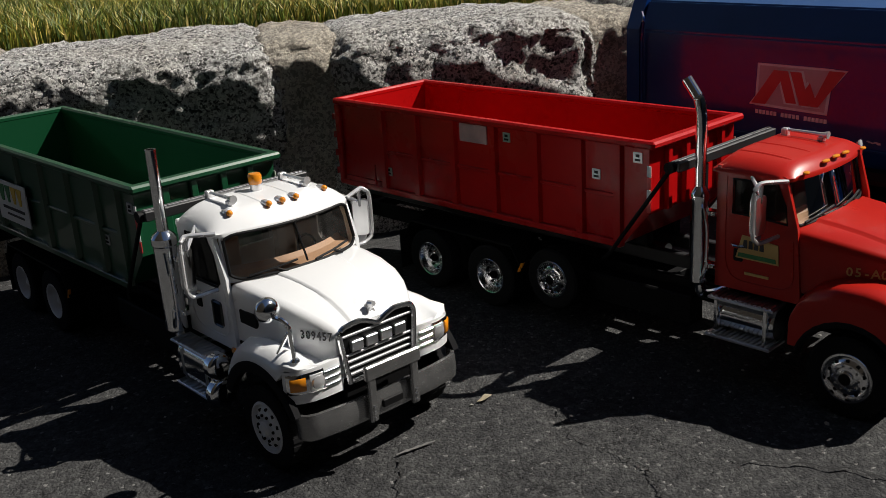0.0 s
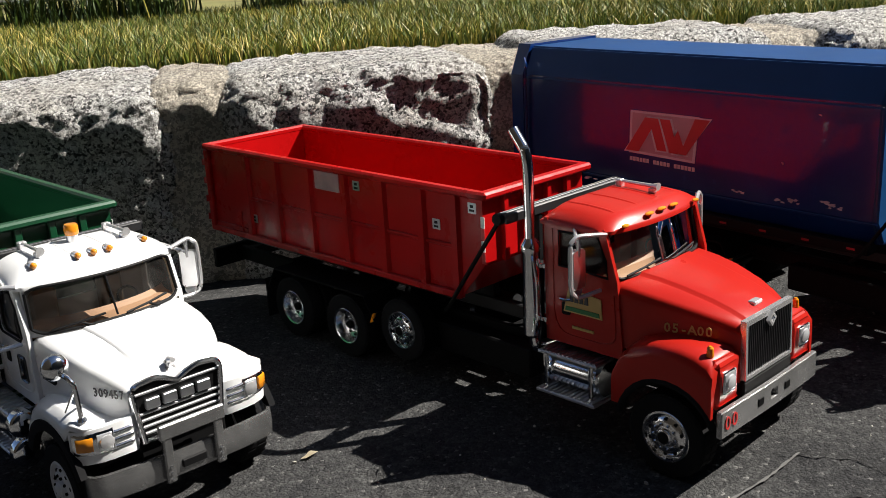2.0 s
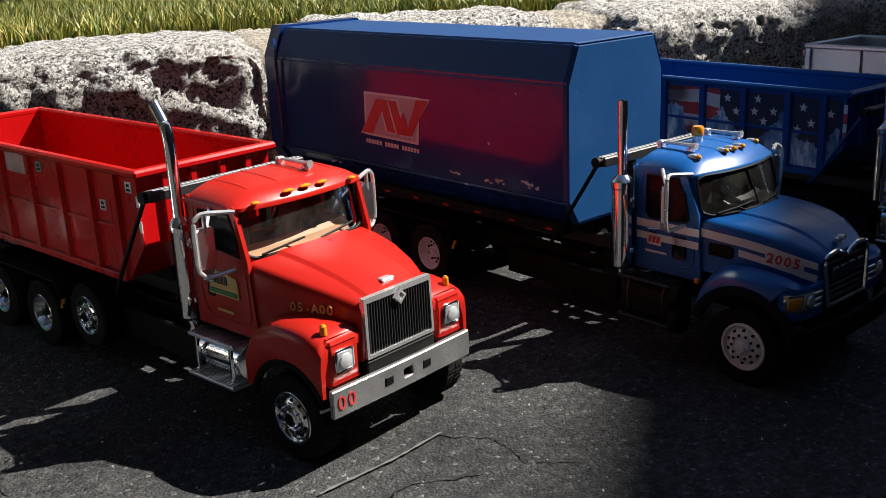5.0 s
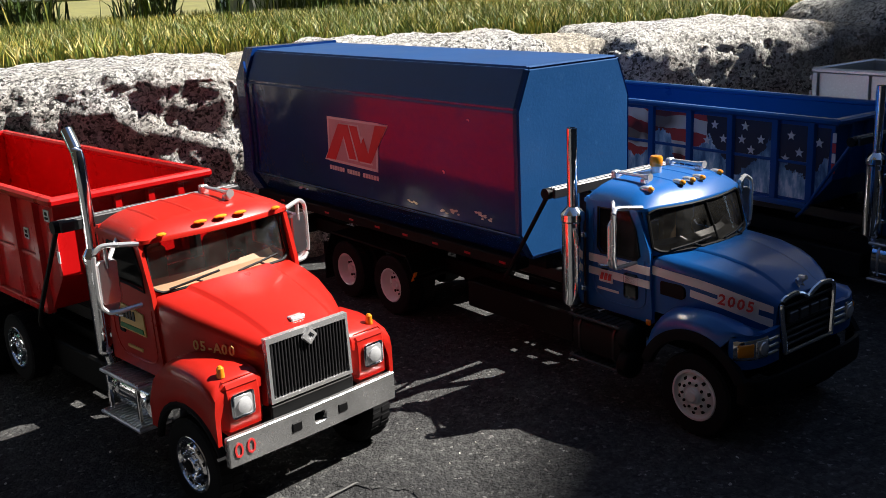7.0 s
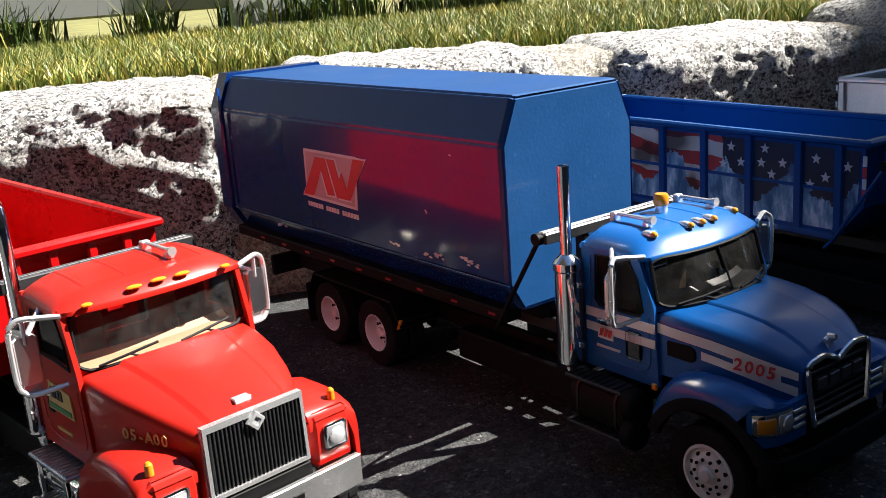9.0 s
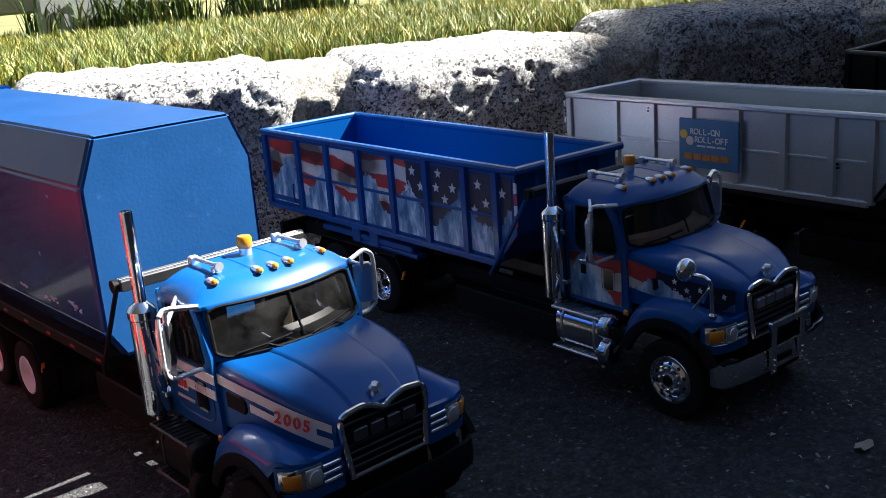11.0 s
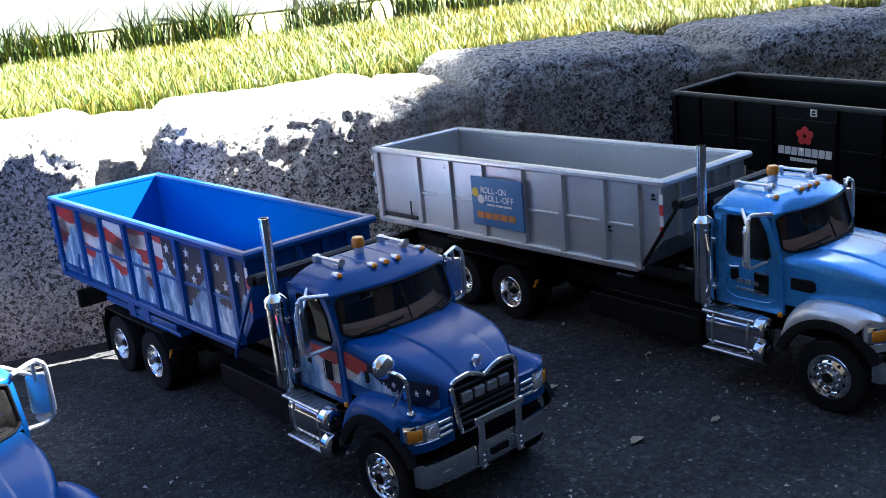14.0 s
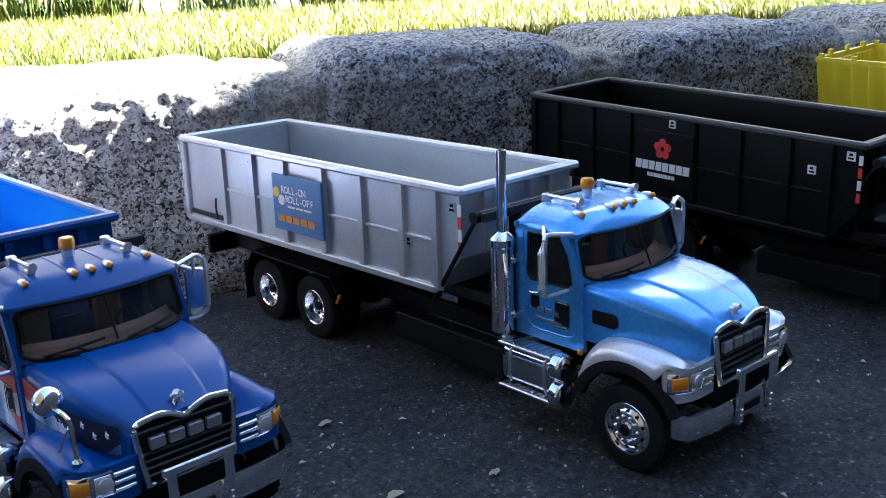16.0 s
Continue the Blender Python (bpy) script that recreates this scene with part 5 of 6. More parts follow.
        part("fuel_tank", bm, CHROME, tank)
        for z, x in ((18.2, 38.5), (33.6, 37.0)):
            bm = B()
            box(bm, s * 26, s * x, 29, 57, z, z + 1.3, 0.3)
            step = part("step_plate", bm, TREAD, truck)
            for k in range(13):
                bm = B()
                box(bm, s * 27, s * (x - 0.6), 30 + k * 2.05, 31.1 + k * 2.05, z + 1.2, z + 1.8)
                part("tread_bar", bm, TREAD, step)
        for y in (32, 53):
            bm = B()
            box(bm, s * 34.8, s * 36.2, y, y + 1.4, 19, 34, 0.2)
            part("step_hanger", bm, CHROME, tank)
    bm = B()
    box(bm, -15.6, 15.6, -18.0, -15.6, 36, 55.5, 0.8)
    grille = part("grille", bm, BLACK, truck)
    bm = B()
    ring_panel(bm, [(-16.6, -19.6, 35.6), (16.6, -19.6, 35.6), (16.4, -19.0, 57.2), (-16.4, -19.0, 57.2)], [(-15.5, -19.6, 36.8), (15.5, -19.6, 36.8), (15.3, -19.2, 55.4), (-15.3, -19.2, 55.4)], (0, 2.2, 0))
    part("grille_surround", bm, TRIM, grille)
    for i in range(23):
        x = -14.3 + i * 28.6 / 22
        bm = B()
        box(bm, x - 0.33, x + 0.33, -19.0, -17.8, 37, 55.2, 0.15)
        part("grille_bar", bm, GRIME, grille)
    bm = B()
    lathe(bm, [(3.2, 0), (2.8, 1.0), (1.6, 1.1), (1.5, 0.6), (0.1, 0.6)], (0, -19.2, 54.0), "y", 4, -1)
    part("grille_badge", bm, BRIGHT, grille)
    bm = B()
    ring_panel(bm, [(-35.0, -21.4, 21), (-6.2, -22.0, 21), (6.2, -22.0, 21), (33.5, -21.4, 21), (33.5, -21.4, 31), (6.2, -22.0, 31), (-6.2, -22.0, 31), (-35.0, -21.4, 31)],
               [(-2.2, -22.0, 25), (-2.0, -22.0, 24.6), (2.0, -22.0, 24.6), (2.2, -22.0, 25), (2.2, -22.0, 27.4), (2.0, -22.0, 27.8), (-2.0, -22.0, 27.8), (-2.2, -22.0, 27.4)], (0, 2.2, 0))
    bmesh.ops.bevel(bm, geom=list(bm.edges), offset=0.35 * U, segments=1, affect="EDGES")
    bumper = part("front_bumper", bm, BUMPER, truck, "flat polished steel bumper with square slots")
    for x in (-9.5, 9.5):
        bm = B()
        box(bm, x - 2.0, x + 2.0, -22.2, -21.4, 24.6, 27.8, 0.3)
        part("bumper_slot", bm, BLACK, bumper)
    bm = B()
    box(bm, -17, 17, -19.4, -14, 29, 35, 0.6)
    part("lower_valance", bm, BLACK, truck)
    lettering("00", 5.2, DECAL_RED, bumper, pose(-29.2, -21.75, 26, 90, 0, -1), "bumper_number", "red painted double zero")
    lettering("05-A00", 3.4, DECAL_GOLD, bonnet, pose(-24.3, -1.2, 52.6, 90, 0, -72.5), "bonnet_number", "gold painted fleet number", bold=0.08)
    stack(truck, 66.5, 117.5, True, -28.6, 3.6)
    for x in (-23, -8, 0, 8, 23):
        bm = B()
        bmesh.ops.create_uvsphere(bm, u_segments=12, v_segments=6, radius=1.0, matrix=Matrix.Translation(P(x, 25.9, 87.3 - 0.003 * x * x)) @ Matrix.Diagonal(((1.9 if abs(x) > 20 else 2.7) * U, 1.2 * U, 0.75 * U, 1)))
        part("marker_lamp", bm, AMBER, truck)
    air_horn(truck, 10, 34, 52, 90.2, 90.6)
    tarp_system(truck, BLACK, 74, 84, 104)
    # door sign: plain shapes
    bm = B()
    prism(bm, [(31, 50.5), (49, 50.5), (46.5, 60), (31.6, 58.4)], -30.5, -30.1)
    sign = part("door_sign", bm, DECAL_GOLD, truck, "cream printed door sign with dark blocks and a green foot")
    bm = B()
    prism(bm, [(32, 51.2), (48, 51.2), (47.6, 52.8), (32.4, 52.8)], -30.8, -30.4)
    part("sign_band", bm, DECAL_GREEN, sign)
    bm = B()
    for k in range(4):
        prism(bm, [(37.2 + k * 2.3, 55), (38.9 + k * 2.3, 55), (38.7 + k * 2.3, 58.2), (37.4 + k * 2.3, 58.2)], -30.8, -30.4)
    part("sign_blocks", bm, DECAL_BLACK, sign)
    bm = B()
    box(bm, -30.5, -30.0, 35, 45, 44.2, 45.2)
    part("door_caption", bm, DECAL_GOLD, truck)
    return truck


# ---------------------------------------------------------------- closed compactor box
def compactor(pose_m, label):
    global U
    U = 0.001
    c = thing("model_compactor_box", pose_m, label, "model container", "row of model roll-off containers")
    sec = [(-27.5, 46.8), (27.5, 46.8), (34, 58), (34, 110), (27, 127), (-27, 127), (-34, 110), (-34, 58)]
    y0, y1 = 88, 312
    bm = B()
    rings = []
    for y in (y0, y0 + 1.2, y1):
        k = 0.985 if y == y0 else 1.0
        rings.append([(x * k, y, 85 + (z - 85) * k) for x, z in sec])
    loft(bm, rings)
    bmesh.ops.bevel(bm, geom=list(bm.edges), offset=1.0 * U, segments=2, affect="EDGES")
    # facing picks the painted tone: shaded side, lit end or lit top
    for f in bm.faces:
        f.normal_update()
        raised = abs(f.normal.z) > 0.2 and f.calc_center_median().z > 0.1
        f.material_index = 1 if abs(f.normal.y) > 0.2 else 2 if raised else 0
    body = part("body", bm, (BOX_BLUE, BOX_END_LIT, BOX_TOP_LIT), c, sharp=10)
    bm = B()
    rings = [[(x * 1.035, y, 85 + (z - 85) * 1.03) for x, z in sec] for y in (y1, y1 + 2.0, y1 + 9, y1 + 10)]
    loft(bm, rings)
    part("tail_gate", bm, BOX_BLUE, c, sharp=18)
    bm = B()
    for s in (-1, 1):
        tube(bm, [(s * 33.9, y0, 58), (s * 33.9, y1, 58)], 0.35, 6)
    part("seam", bm, BOX_BLUE, body)
    for s in (-1, 1):
        bm = B()
        box(bm, s * 8.2, s * 12.8, y0 + 6, y1, 38.2, 47.2, 0.5)
        part("skid", bm, BLACK, c)
        bm = B()
        tube(bm, arc([(s * 35.5, y1 - 2, 121), (s * 36.8, y1 - 5, 117), (s * 36.2, y1 - 3, 108), (s * 36, y1 - 3, 60)]), 0.9, 6)
        part("tail_gate_latch", bm, BOX_BLUE, c)
        for k in range(9):
            bm = B()
            box(bm, s * 32.6, s * 33.2, y0 + 10 + k * 23, y0 + 14 + k * 23, 44.2, 45.2)
            part("reflective_strip", bm, RED_LENS, c)
        bm = B()
        box(bm, s * 25, s * 33.0, y0 + 4, y1, 42.5, 47.4, 0.4)
        part("bottom_rail", bm, BLACK, c)
    # pale ragged patches on the side
    rng = random.Random(4)
    for y, z, dy, dz in ((160, 62.4, 4.5, 1.2), (137, 61.6, 4.0, 1.2), (129, 62.4, 4.0, 1.6), (111, 64.2, 5.0, 1.4), (108, 62.6, 4.0, 1.2), (258, 55.6, 6.0, 1.4), (136, 79.5, 1.3, 1.1), (118, 104, 1.0, 0.8)):
        for k in range(6):
            a0, n = rng.random() * 6, 8
            cy, cz = y + rng.uniform(-0.7, 0.7) * dy, z + rng.uniform(-0.6, 0.6) * dz
            ring = [(cy + dy * 0.34 * rng.uniform(0.4, 1.1) * math.cos(a0 + i * 2 * math.pi / n), cz + dz * 0.42 * rng.uniform(0.4, 1.1) * math.sin(a0 + i * 2 * math.pi / n)) for i in range(n)]
            bm = B()
            prism(bm, ring, -34.1 - 0.02 * k, -33.8)
            part("pale_patch", bm, PALE_PATCH, body)
    # logo: white outline plate, red slanted bars, one pale caption bar
    bm = B()
    ring_panel(bm, [(-34.06, 230, 74.0), (-34.06, 186.5, 73.0), (-34.06, 184, 97.0), (-34.06, 229, 97.0)], [(-34.06, 228.6, 75.3), (-34.06, 188, 74.3), (-34.06, 185.6, 95.8), (-34.06, 227.6, 95.8)], (-0.18, 0, 0))
    logo = part("logo_frame", bm, DECAL_WHITE, c, "white outlined logo plate with red slanted bars")
    bm = B()
    prism(bm, [(228.8, 75.1), (187.8, 74.1), (185.4, 96.0), (227.8, 96.0)], -34.12, -33.9)
    part("logo_field", bm, surface("pale rose printed film", (0.56, 0.40, 0.43), 0.4), logo)
    strokes = (((-0.12, 0.97), (0.10, 0.97), (0.41, 0.14), (0.21, 0.14)), ((0.27, 0.14), (0.42, 0.14), (0.56, 0.88), (0.41, 0.88)),
               ((0.45, 0.14), (0.61, 0.14), (0.75, 0.90), (0.61, 0.90)),
               ((0.66, 0.58), (0.74, 0.36), (0.87, 0.90), (0.76, 0.90)), ((0.77, 0.90), (0.87, 0.90), (1.22, 0.05), (1.00, 0.05)))
    for k, stroke in enumerate(strokes):
        pts = [(227.5 - 41 * u, 97.0 - 22.6 * v) for u, v in stroke]
        my, mz = sum(p[0] for p in pts) / 4, sum(p[1] for p in pts) / 4
        bm = B()
        prism(bm, [(y + math.copysign(1.3, y - my), z + math.copysign(0.8, z - mz)) for y, z in pts], -34.20, -34.14)
        part("logo_outline", bm, DECAL_WHITE, logo)
        bm = B()
        prism(bm, pts, -34.34 - 0.01 * k, -34.22)
        part("logo_bar", bm, DECAL_RED, logo)
    for k in range(19):
        if k in (6, 12):
            continue
        bm = B()
        a = 229.5 - k * 2.3
        box(bm, -34.25, -34.0, a - 1.7, a, 69.6 - 0.05 * k, 71.8 - 0.05 * k)
        part("caption_bar", bm, DECAL_WHITE, logo)
    return c


# ---------------------------------------------------------------- the row, from the white truck onwards
W_AT = pose(0.2514, 0.2940, 0, 0, 0, 2.4)
W_BOX_AT = pose(0.2529, 0.2960, 0, 0, 0, 4.0)
R_AT = pose(0.4194, 0.1725, 0, 0, 0, 4.0)
B_AT = pose(0.5715, 0.0847, 0, 0, 0, -2.8)
B_BOX_AT = pose(0.5700, 0.0857, 0, 0, 0, -2.0)
F_AT = pose(0.7340, 0.0436, 0, 0, 0, -5.6)
F_BOX_AT = pose(0.7338, 0.0415, 0, 0, 0, -5.5)
S_AT = pose(0.8967, -0.0560, 0, 0, 0, -7.2)
S_BOX_AT = pose(0.8963, -0.0565, 0, 0, 0, -5.5)
K_AT = pose(1.0779, -0.1471, 0, 0, 0, -10)
K_BOX_AT = pose(1.0779, -0.1471, -0.0076, 1.8, -2.5, -10)

white = mack_like(W_AT, 1.005, "white die-cast model roll-off truck with tan interior", WHITE, WHITE, WHITE_RIM, DULL_BUMPER, BLACK, DULL_BUMPER, True, True, bars=DULL_BAR)
lettering("309457", 3.1, DECAL_BLACK, white, pose(-21.0, -14.6, 49.8, 90, 0, -63), "bonnet_number", "black printed fleet number", bold=0.08, stretch=0.78)
green = container(W_BOX_AT, 1.0, "dark green open model waste container on the white truck", GREEN, GREEN)
bm = B()
box(bm, -35.6, -34.9, 191.5, 228.5, 52.4, 72.9, 0.1)
plate = part("logo_plate", bm, DECAL_WHITE, green, "white plate with green and gold blocks")
for k, (a, b, m) in enumerate(((224, 217, DECAL_GREEN), (216, 210, DECAL_GREEN), (209, 203, DECAL_YELLOW), (202, 196, DECAL_YELLOW))):
    bm = B()
    prism(bm, [(a, 70.9), (b, 70.9), (b + 2, 62.6), (a - 2, 62.6)], -35.9, -35.55)
    part("logo_block", bm, m, plate)
bm = B()
box(bm, -35.9, -35.55, 196, 222, 58.8, 60.2)
box(bm, -35.9, -35.55, 198, 218, 55.8, 56.8)
part("caption_bar", bm, DECAL_BLACK, plate)

red = red_truck(R_AT, "red die-cast model roll-off truck with chrome grille")
red_box = container(R_AT, 1.0, "red open model waste container on the red truck", RED_BOX, RED_BOX, 86, 291, 46, 92, 32, (254, 228, 201, 174, 148, 123, 103), plates=((166, 84.5), (114.7, 74.7), (93.5, 84.5), (251, 56.4)))
bm = B()
box(bm, -32.5, -31.9, 178.5, 196.5, 79.5, 88.2, 0.1)
part("worn_sticker", bm, surface("worn pale sticker", (0.46, 0.30, 0.28), 0.5, 0, 0.3, 300, wear=(0.45, 0.03, 0.03)), red_box, "worn pale sticker")

blue = mack_like(B_AT, 0.987, "blue die-cast model roll-off truck with white stripes", BLUE, BLUE, WHITE_RIM, BLACK, BLACK, tank_mat=BLACK, trim=GRIME)
compactor(B_BOX_AT, "deep blue glossy closed model compactor box with logo")
def bonnet_half(y):
    return float(np.interp(y, (-20, -18, -14.5, -9, -2, 8, 18, 26.6), (17.2, 18.2, 20.6, 23.4, 25.8, 27.6, 28.3, 28.6)))


def side_band(truck, top, low, material, label="", lift=0.5):
    """A printed band that follows the side of the bonnet. top, low: heights at places along it, from the cab to the nose."""
    bm = B()
    rows = []
    ya, yb = top[0][0], top[-1][0]
    for k in range(19):
        y = ya + (yb - ya) * k / 18
        w = bonnet_half(y)
        zt, zl = (float(np.interp(-y, [-p[0] for p in line], [p[1] for p in line])) for line in (top, low))
        rows.append([(-w - lift, y, zl), (-w - lift, y, (zl + zt) / 2), (-w - lift + 0.05, y, zt)])
    loft(bm, rows, closed=False)
    part("bonnet_print", bm, material, truck, label)


U = 0.001 * 0.987
side_band(blue, ((25.5, 58.0), (6.6, 56.8), (-2.7, 55.3), (-10.7, 53.0), (-19.4, 49.8)), ((25.5, 54.6), (6.6, 53.4), (-2.7, 51.9), (-10.7, 50.0), (-19.4, 47.2)), DECAL_WHITE, "white printed stripe")
side_band(blue, ((8.6, 52.2), (2.8, 51.3), (-2.7, 50.3), (-10.7, 48.1), (-19.4, 45.0)), ((8.6, 49.4), (2.8, 48.6), (-2.7, 47.6), (-10.7, 45.4), (-19.4, 41.9)), DECAL_WHITE, "white printed stripe")
side_band(blue, ((-2.0, 52.6), (-15.2, 49.4)), ((-2.0, 48.4), (-15.2, 45.6)), DECAL_WHITE, "white printed panel behind the year", 0.46)
for z0, z1 in ((54.2, 57.4), (49.0, 52.0)):
    bm = B()
    box(bm, -30.5, -30.1, 25.5, 56.5, z0, z1)
    part("stripe", bm, DECAL_WHITE, blue)
lettering("2005", 3.9, DECAL_RED, blue, pose(-24.5, -8.6, 49.9, 90, 9, -67), "bonnet_number", "red printed year on the white stripe", bold=0.12)
bm = B()
box(bm, -30.5, -30.1, 44, 51, 47, 51.5)
sg = part("door_sign", bm, DECAL_WHITE, blue, "small white door sign with red bars")
bm = B()
for a in (45, 47, 49):
    prism(bm, [(a, 48), (a + 1.3, 48), (a + 0.6, 50.8), (a - 0.7, 50.8)], -30.8, -30.4)
part("sign_bars", bm, DECAL_RED, sg)
bm = B()
box(bm, -30.4, -30.05, 41, 52, 43.6, 44.5)
part("door_caption", bm, DECAL_WHITE, blue)

flagged = mack_like(F_AT, 0.991, "royal blue die-cast model roll-off truck with flag print", NAVY, NAVY, WHEEL, CHROME, NAVY, CHROME, True, frame_paint=NAVY, toolbox=True, trim=SEAT_TAN)
flag_box = container(F_BOX_AT, 1.0, "royal blue open model container with flag and mountain print", NAVY, NAVY, 84, 300, 43.5, 88.5, 32.5, (263, 233, 203, 175, 147, 119, 98), 64, bay=FLAG, decal_markers=False)
for y, z in ((158, 79), (152, 72), (163, 70), (138, 80), (128, 74), (134, 68), (110, 78), (105, 70), (113, 66), (140, 73), (94, 76)):
    ring = []
    for i in range(10):
        r = 2.6 if i % 2 == 0 else 1.1
        a = math.pi / 2 + i * math.pi / 5
        ring.append((y + r * math.cos(a), z + r * math.sin(a)))
    stars = B()
    prism(stars, ring, -33.1, -32.7)
    part("printed_star", stars, DECAL_WHITE, flag_box)
U = 0.001 * 0.991
bm = B()
box(bm, -30.4, -30.05, 28, 56, 37.5, 57)
part("door_print", bm, FLAG_CAB, flagged, "torn stripe print on the door")
side_band(flagged, ((25.5, 58.0), (-17.5, 51.2)), ((25.5, 46.5), (-17.5, 42.5)), FLAG_CAB, "flag print along the bonnet side")
for y, dz in ((4, -2.0), (-1, -4.0), (-6, -2.6), (-10, -4.6), (-14, -3.2)):
    w = bonnet_half(y) + 0.6
    ring = []
    for i in range(10):
        r = 1.3 if i % 2 == 0 else 0.55
        a = math.pi / 2 + i * math.pi / 5
        ring.append((y + r * math.cos(a), 58.0 - (25 - y) * 0.16 + dz + r * math.sin(a)))
    stars = B()
    prism(stars, ring, -w - 0.1, -w + 0.5)
    part("printed_star", stars, DECAL_WHITE, flagged)

silver = mack_like(S_AT, 1.0085, "metallic light blue die-cast model truck with silver fenders", SKY_BLUE, SILVER, WHEEL, CHROME, BLACK, CHROME, toolbox=True, trim=SEAT_TAN)
silver_box = container(S_BOX_AT, 1.03, "silver open model waste container with a blue sign", SILVER_BOX, SILVER, 80, 288, 45, 88.5, 33, (250, 223, 197, 168, 141, 115, 95), 64)
bm = B()
box(bm, -36.6, -35.2, 165, 203, 53, 79.5, 0.4)
board = part("sign_board", bm, DECAL_BLUE, silver_box, "sky blue advertising board with pale and orange bars")
for (a, b, z0, z1, m) in ((191, 172, 64.6, 65.6, DECAL_WHITE), (199, 170, 57.4, 60.8, surface("orange printed film", (0.62, 0.24, 0.05), 0.45))):
    n = 5 if z1 - z0 > 2 else 3
    for k in range(n):
        p, q = a - (a - b) * k / n, a - (a - b) * (k + 0.86) / n
        bm = B()
        box(bm, -36.9, -36.5, q, p, z0, z1)
        part("printed_bar", bm, m, board)
lettering("ROLL-ON", 3.4, DECAL_WHITE, board, pose(-36.62, 186.2, 72.6, 90, 0, -90), "sign_word", "white printed words", bold=0.08, stretch=0.92)
lettering("ROLL-OFF", 3.4, DECAL_WHITE, board, pose(-36.62, 182.0, 68.4, 90, 0, -90), "sign_word", "white printed words", bold=0.08, stretch=0.92)
for y, z, m in ((199.6, 71.0, DECAL_YELLOW), (195.6, 67.6, DECAL_WHITE)):
    bm = B()
    lathe(bm, [(2.6, 0), (2.4, 0.4), (0.1, 0.45)], (-36.5, y, z), "x", 16, -1)
    part("printed_emblem", bm, m, board)
U = 0.001 * 1.0085
bm = B()
for a in (36, 40, 44):
    box(bm, -30.5, -30.05, a, a + 3, 46.5, 48.5)
box(bm, -30.5, -30.05, 35, 48, 43.5, 44.5)
part("door_caption", bm, STEEL, silver)

mack_like(K_AT, 1.0, "black die-cast model roll-off truck", BLACK_PAINT, BLACK_PAINT, BLACK, CHROME, BLACK, CHROME, toolbox=True)
black_box = container(K_BOX_AT, 1.02, "black open model waste container with red emblem", BLACK_PAINT, surface("worn black rail", (0.024, 0.023, 0.022), 0.5, 0, 0.3, 300, wear=(0.22, 0.21, 0.20)), 79, 295, 45, 94, 34, (274, 246, 218, 174, 146, 118, 96), 66, plates=((188.6, 88), (105.3, 77), (86, 86.6)), plate_mat=DECAL_WHITE, tape=(65, 71, 77, 83))
bm = B()
box(bm, -36.6, -35.6, 172.6, 211.5, 53.5, 83.8, 0.3)
pl = part("sign_board", bm, BLACK_PAINT, black_box, "black board with red flower emblem and white bars")
bm = B()
for i in range(5):
    a = math.pi / 2 + i * 2 * math.pi / 5
    lathe(bm, [(2.5, 0), (2.5, 0.3), (0.1, 0.35)], (-36.6, 192.8 + 3.5 * math.cos(a), 74.2 + 3.5 * math.sin(a)), "x", 7, -1)
part("printed_emblem", bm, DECAL_RED, pl)
for k in range(8):
    bm = B()
    y = 211.2 - k * 4.62
    prism(bm, [(y, 61.7), (y - 3.9, 61.7), (y - 4.3, 66.6), (y - 0.4, 66.6)], -36.95, -36.5)
    part("printed_bar", bm, DECAL_WHITE, pl)
for k in range(8):
    bm = B()
    box(bm, -36.95, -36.5, 200.9 - k * 2.35, 202.8 - k * 2.35, 57.9, 60.0)
    part("printed_bar", bm, DECAL_WHITE, pl)


def yellow_bin(pose_m):
    global U
    U = 0.001
    c = thing("model_bin", pose_m, "yellow ribbed plastic model bin", "model container")
    n, rings = 256, []
    for z, k in ((44, 0.94), (92, 0.995), (92.4, 1.0), (96, 1.0)):
        ring = []
        for side in range(4):
            for i in range(n // 4):
                t = i / (n // 4) * 2 - 1
                wave = -1.1 if i % 4 == 0 and z < 92.2 else 0.0
                x, y = [(t * 42, -100 - wave), (42 + wave, t * 100), (-t * 42, 100 + wave), (-42 - wave, -t * 100)][side]
                ring.append((x * k, y * k + 100, z))
        rings.append(ring)
    inner = [[(x * 0.93, (y - 100) * 0.97 + 100, z) for x, y, z in r] for r in rings[::-1]]
    bm = B()
    loft(bm, rings + inner)
    part("bin_shell", bm, YELLOW, c)
    for k in range(9):
        for s in (-1, 1):
            bm = B()
            box(bm, s * 40.6 - 1.4, s * 40.6 + 1.4, 4 + k * 24 - 1.8, 4 + k * 24 + 1.8, 95.6, 98.6, 0.4)
            part("rim_tooth", bm, YELLOW, c)
    for y in (1.5, 198.5):
        for x in (-24, 0, 24):
            bm = B()
            box(bm, x - 2, x + 2, y - 1.4, y + 1.4, 95.6, 99.6, 0.4)
            part("rim_tooth", bm, YELLOW, c)
    bm = B()
    for s in (-1, 1):
        box(bm, s * 28, s * 34, 10, 190, -7, 45)
    part("stand", bm, BLACK, c)


yellow_bin(pose(1.306, -0.151, 0.0037, 1.8, -2.5, -8))


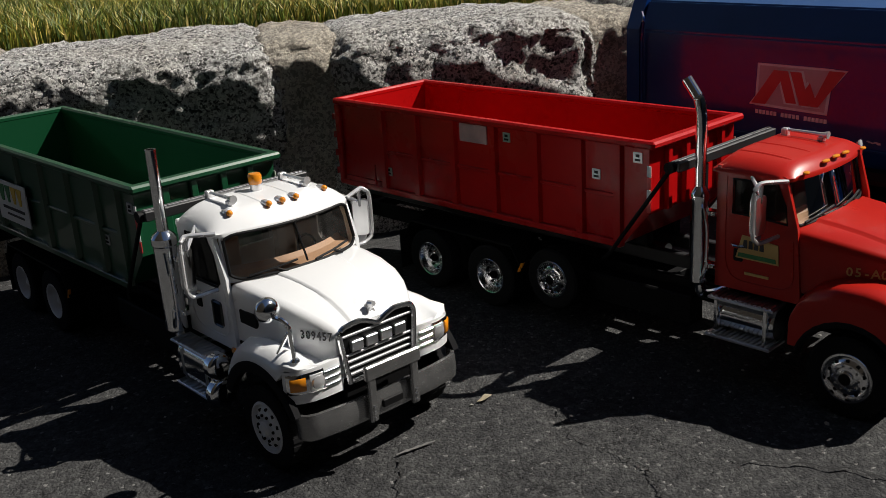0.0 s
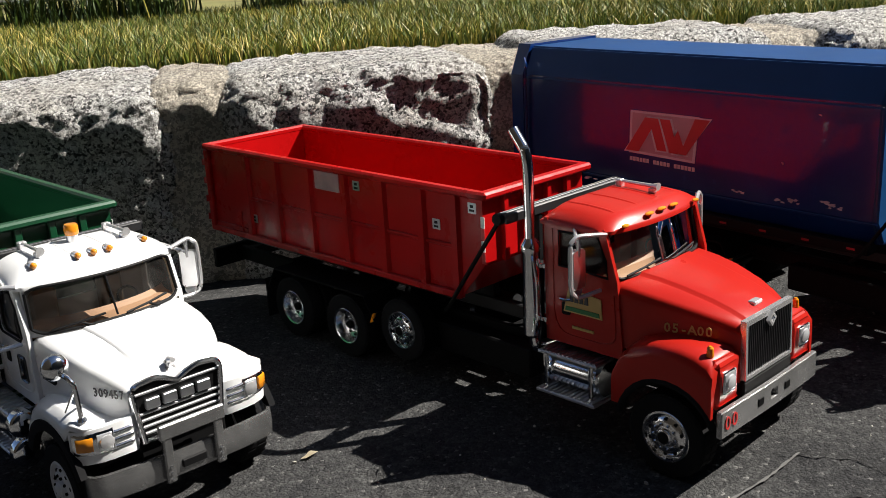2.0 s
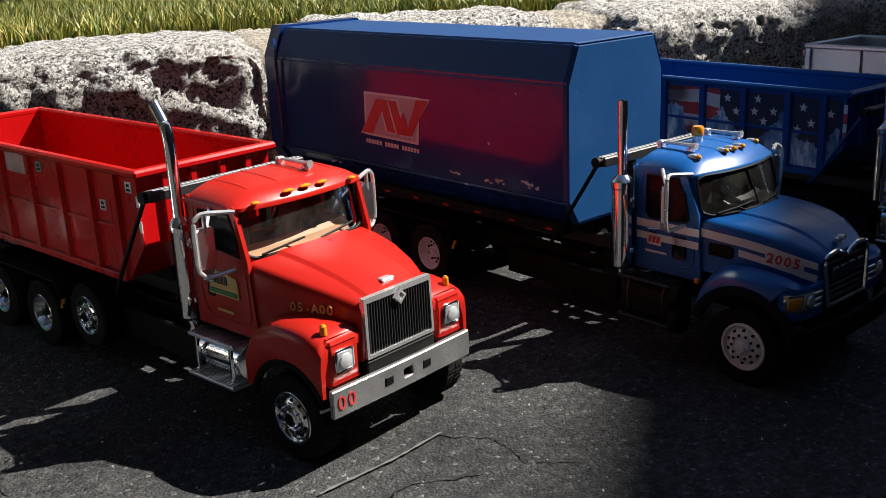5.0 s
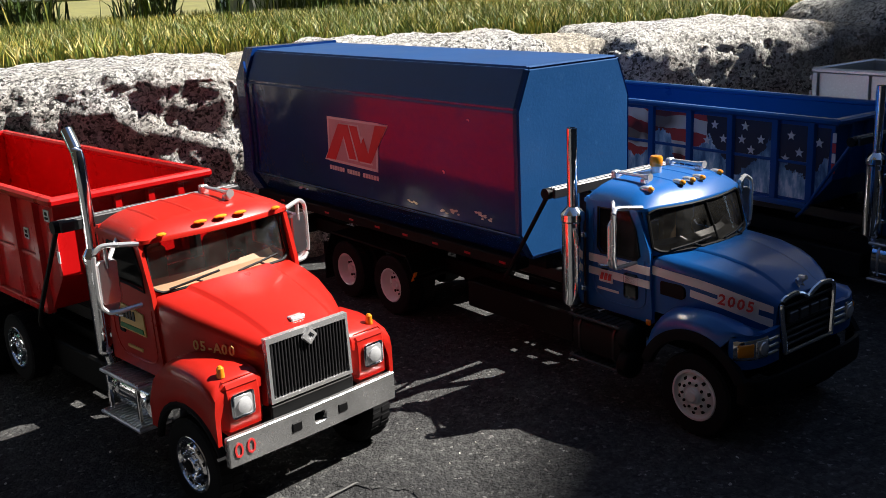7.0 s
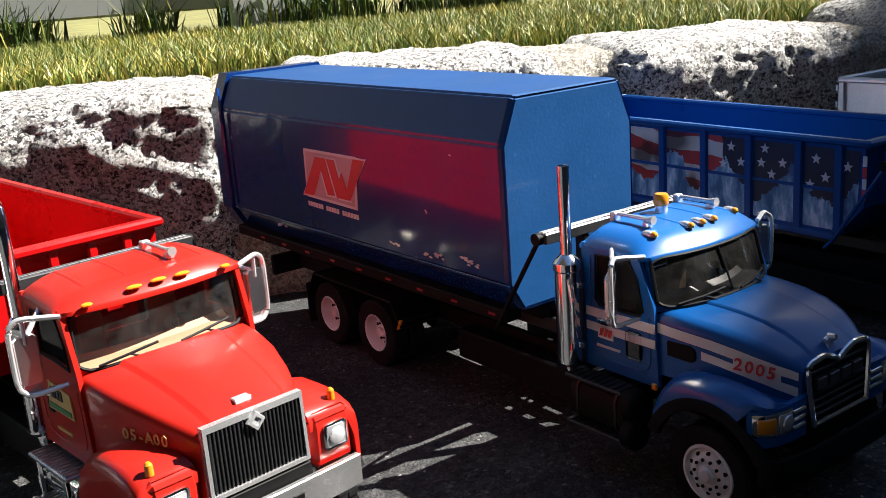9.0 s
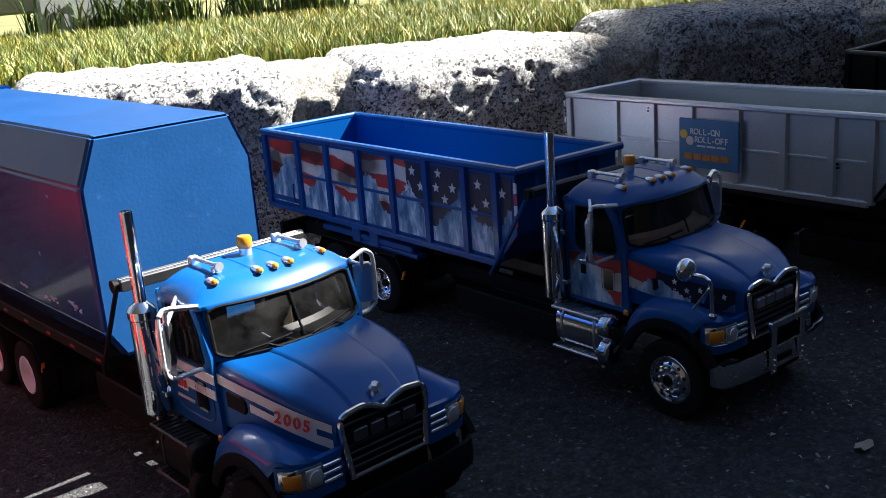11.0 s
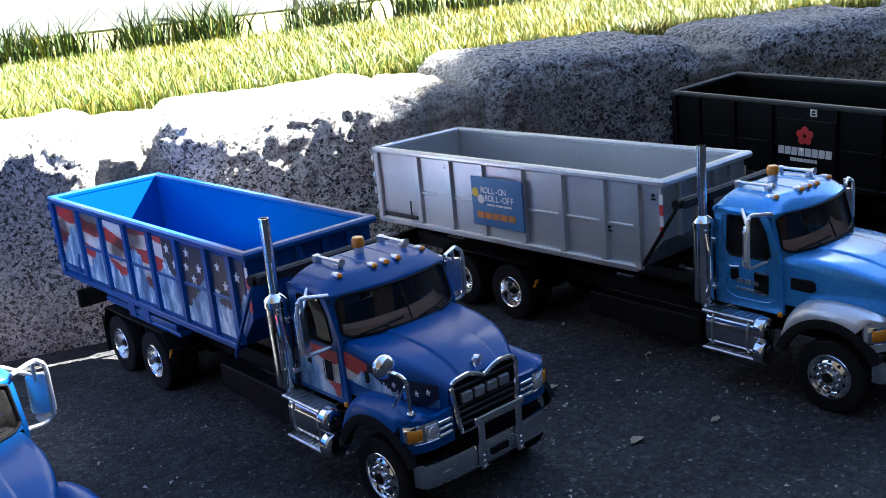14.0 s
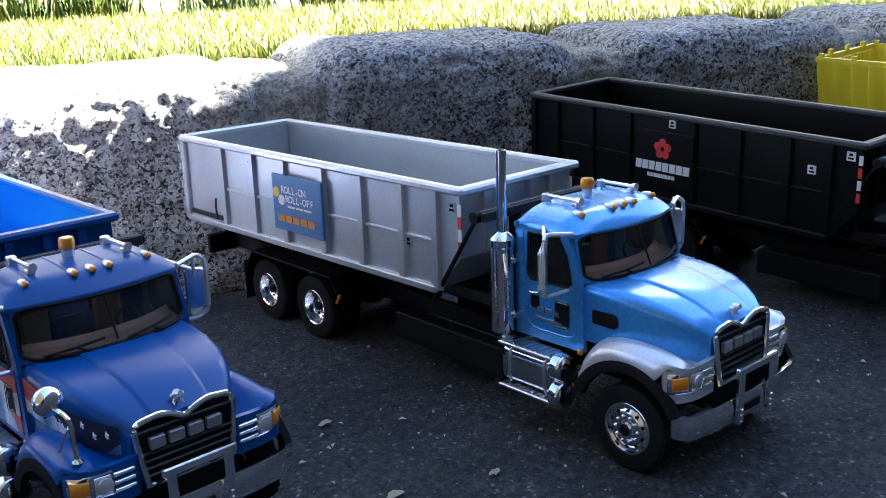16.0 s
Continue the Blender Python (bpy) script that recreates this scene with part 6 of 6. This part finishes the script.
# ---------------------------------------------------------------- cracks, scratches and litter on the driveway
def streak(points, width, material, name, label, seed, z=0.0012):
    rng = random.Random(seed)
    wander = 0.0002 if material is CHALK else 0.0013
    pts = []
    for (ax, ay), (bx, by) in zip(points, points[1:]):
        for k in range(12):
            t = k / 12
            pts.append((ax + (bx - ax) * t + rng.uniform(-1, 1) * wander, ay + (by - ay) * t + rng.uniform(-1, 1) * wander))
    bm = B()
    prev = None
    for i, (p, q) in enumerate(zip(pts, pts[1:])):
        d = Vector((q[0] - p[0], q[1] - p[1]))
        if d.length < 1e-6:
            continue
        nrm = Vector((-d.y, d.x)).normalized() * width * rng.uniform(0.35, 1.0)
        a, b = bm.verts.new((p[0] + nrm.x, p[1] + nrm.y, z)), bm.verts.new((p[0] - nrm.x, p[1] - nrm.y, z))
        if prev:
            bm.faces.new((prev[0], a, b, prev[1]))
        prev = (a, b)
    ob = mesh_object(name, bm, material, ground)
    tagged(ob, label)


streak([(0.316, 0.250), (0.305, 0.232), (0.306, 0.211), (0.306, 0.198), (0.299, 0.188), (0.292, 0.165)], 0.0005, TAR, "crack", "thin dark crack", 1)
streak([(0.330, 0.180), (0.352, 0.150), (0.361, 0.118), (0.382, 0.092)], 0.0005, TAR, "crack", "thin dark crack", 2)
streak([(0.366, 0.121), (0.395, 0.128), (0.424, 0.112)], 0.0005, TAR, "crack", "thin dark crack", 3)
streak([(0.425, 0.150), (0.440, 0.128), (0.436, 0.108), (0.452, 0.090)], 0.0005, TAR, "crack", "thin dark crack", 4)
streak([(0.250, 0.262), (0.236, 0.246), (0.243, 0.222), (0.232, 0.20)], 0.0005, TAR, "crack", "thin dark crack", 5)
streak([(0.374, 0.144), (0.406, 0.143), (0.435, 0.145)], 0.0008, CHALK, "scratch", "pale straight scratch", 6)
streak([(0.251, 0.266), (0.270, 0.263)], 0.0010, CHALK, "scratch", "pale short scuff", 7)


def scatter():
    rng = random.Random(11)
    bm = B()
    for _ in range(420):
        u, v = rng.uniform(0, 1), rng.uniform(-0.32, 0.16)
        x, y = 0.15 + 0.85 * u, 0.32 - 0.42 * u + v
        if x > 0.6 or rng.random() < 0.4:
            r = rng.choice((0.0003, 0.0004, 0.0005, 0.0006, 0.0009, 0.0012 if x > 0.6 else 0.0005))
            m = Matrix.Translation((x, y, r * 0.4)) @ Euler((rng.random() * 6, rng.random() * 6, rng.random() * 6)).to_matrix().to_4x4() @ Matrix.Diagonal((r, r * rng.uniform(0.6, 1.6), r * 0.6, 1))
            bmesh.ops.create_icosphere(bm, subdivisions=1, radius=1.0, matrix=m)
    for _ in range(330):
        # thin husks and leaf crumbs, thickest beside the last trucks
        x = 0.62 + 0.55 * rng.random()
        y = 0.11 - 0.62 * (x - 0.62) + rng.uniform(-0.24, 0.10)
        r, a = rng.choice((0.0007, 0.0009, 0.0011, 0.0014, 0.0019)), rng.random() * 6.3
        tip, side = Vector((math.cos(a), math.sin(a), 0)) * r, Vector((-math.sin(a), math.cos(a), 0)) * r * rng.uniform(0.25, 0.5)
        o, h = Vector((x, y, 0.0007)), Vector((0, 0, r * 0.5))
        bm.faces.new([bm.verts.new(p) for p in (o - tip, o - side + h, o + tip * rng.uniform(0.5, 1.0), o + side + h * 0.5)])
    tagged(mesh_object("grit", bm, PEBBLE), "scattered pale grit and crumbs on the asphalt", "grit", kind="stuff")
    for x, y, size in ((0.797, 0.001, 0.0055), (0.820, 0.061, 0.004), (0.875, 0.044, 0.003), (0.717, -0.020, 0.006), (0.787, 0.064, 0.003), (0.302, 0.275, 0.004), (0.829, -0.017, 0.003)):
        bm = B()
        n, a0 = 9, rng.random() * 6
        c = bm.verts.new((x, y, 0.0016))
        ring = [bm.verts.new((x + size * rng.uniform(0.5, 1.1) * math.cos(a0 + i * 0.698), y + 0.55 * size * rng.uniform(0.5, 1.1) * math.sin(a0 + i * 0.698), 0.0008 + rng.uniform(0, 0.0014))) for i in range(n)]
        for i in range(n):
            bm.faces.new((c, ring[i], ring[(i + 1) % n]))
        ob = mesh_object("leaf_scrap", bm, LEAF)
        tagged(ob, "small dry leaf scrap lying on the asphalt", "leaf", "leaf scraps")


scatter()
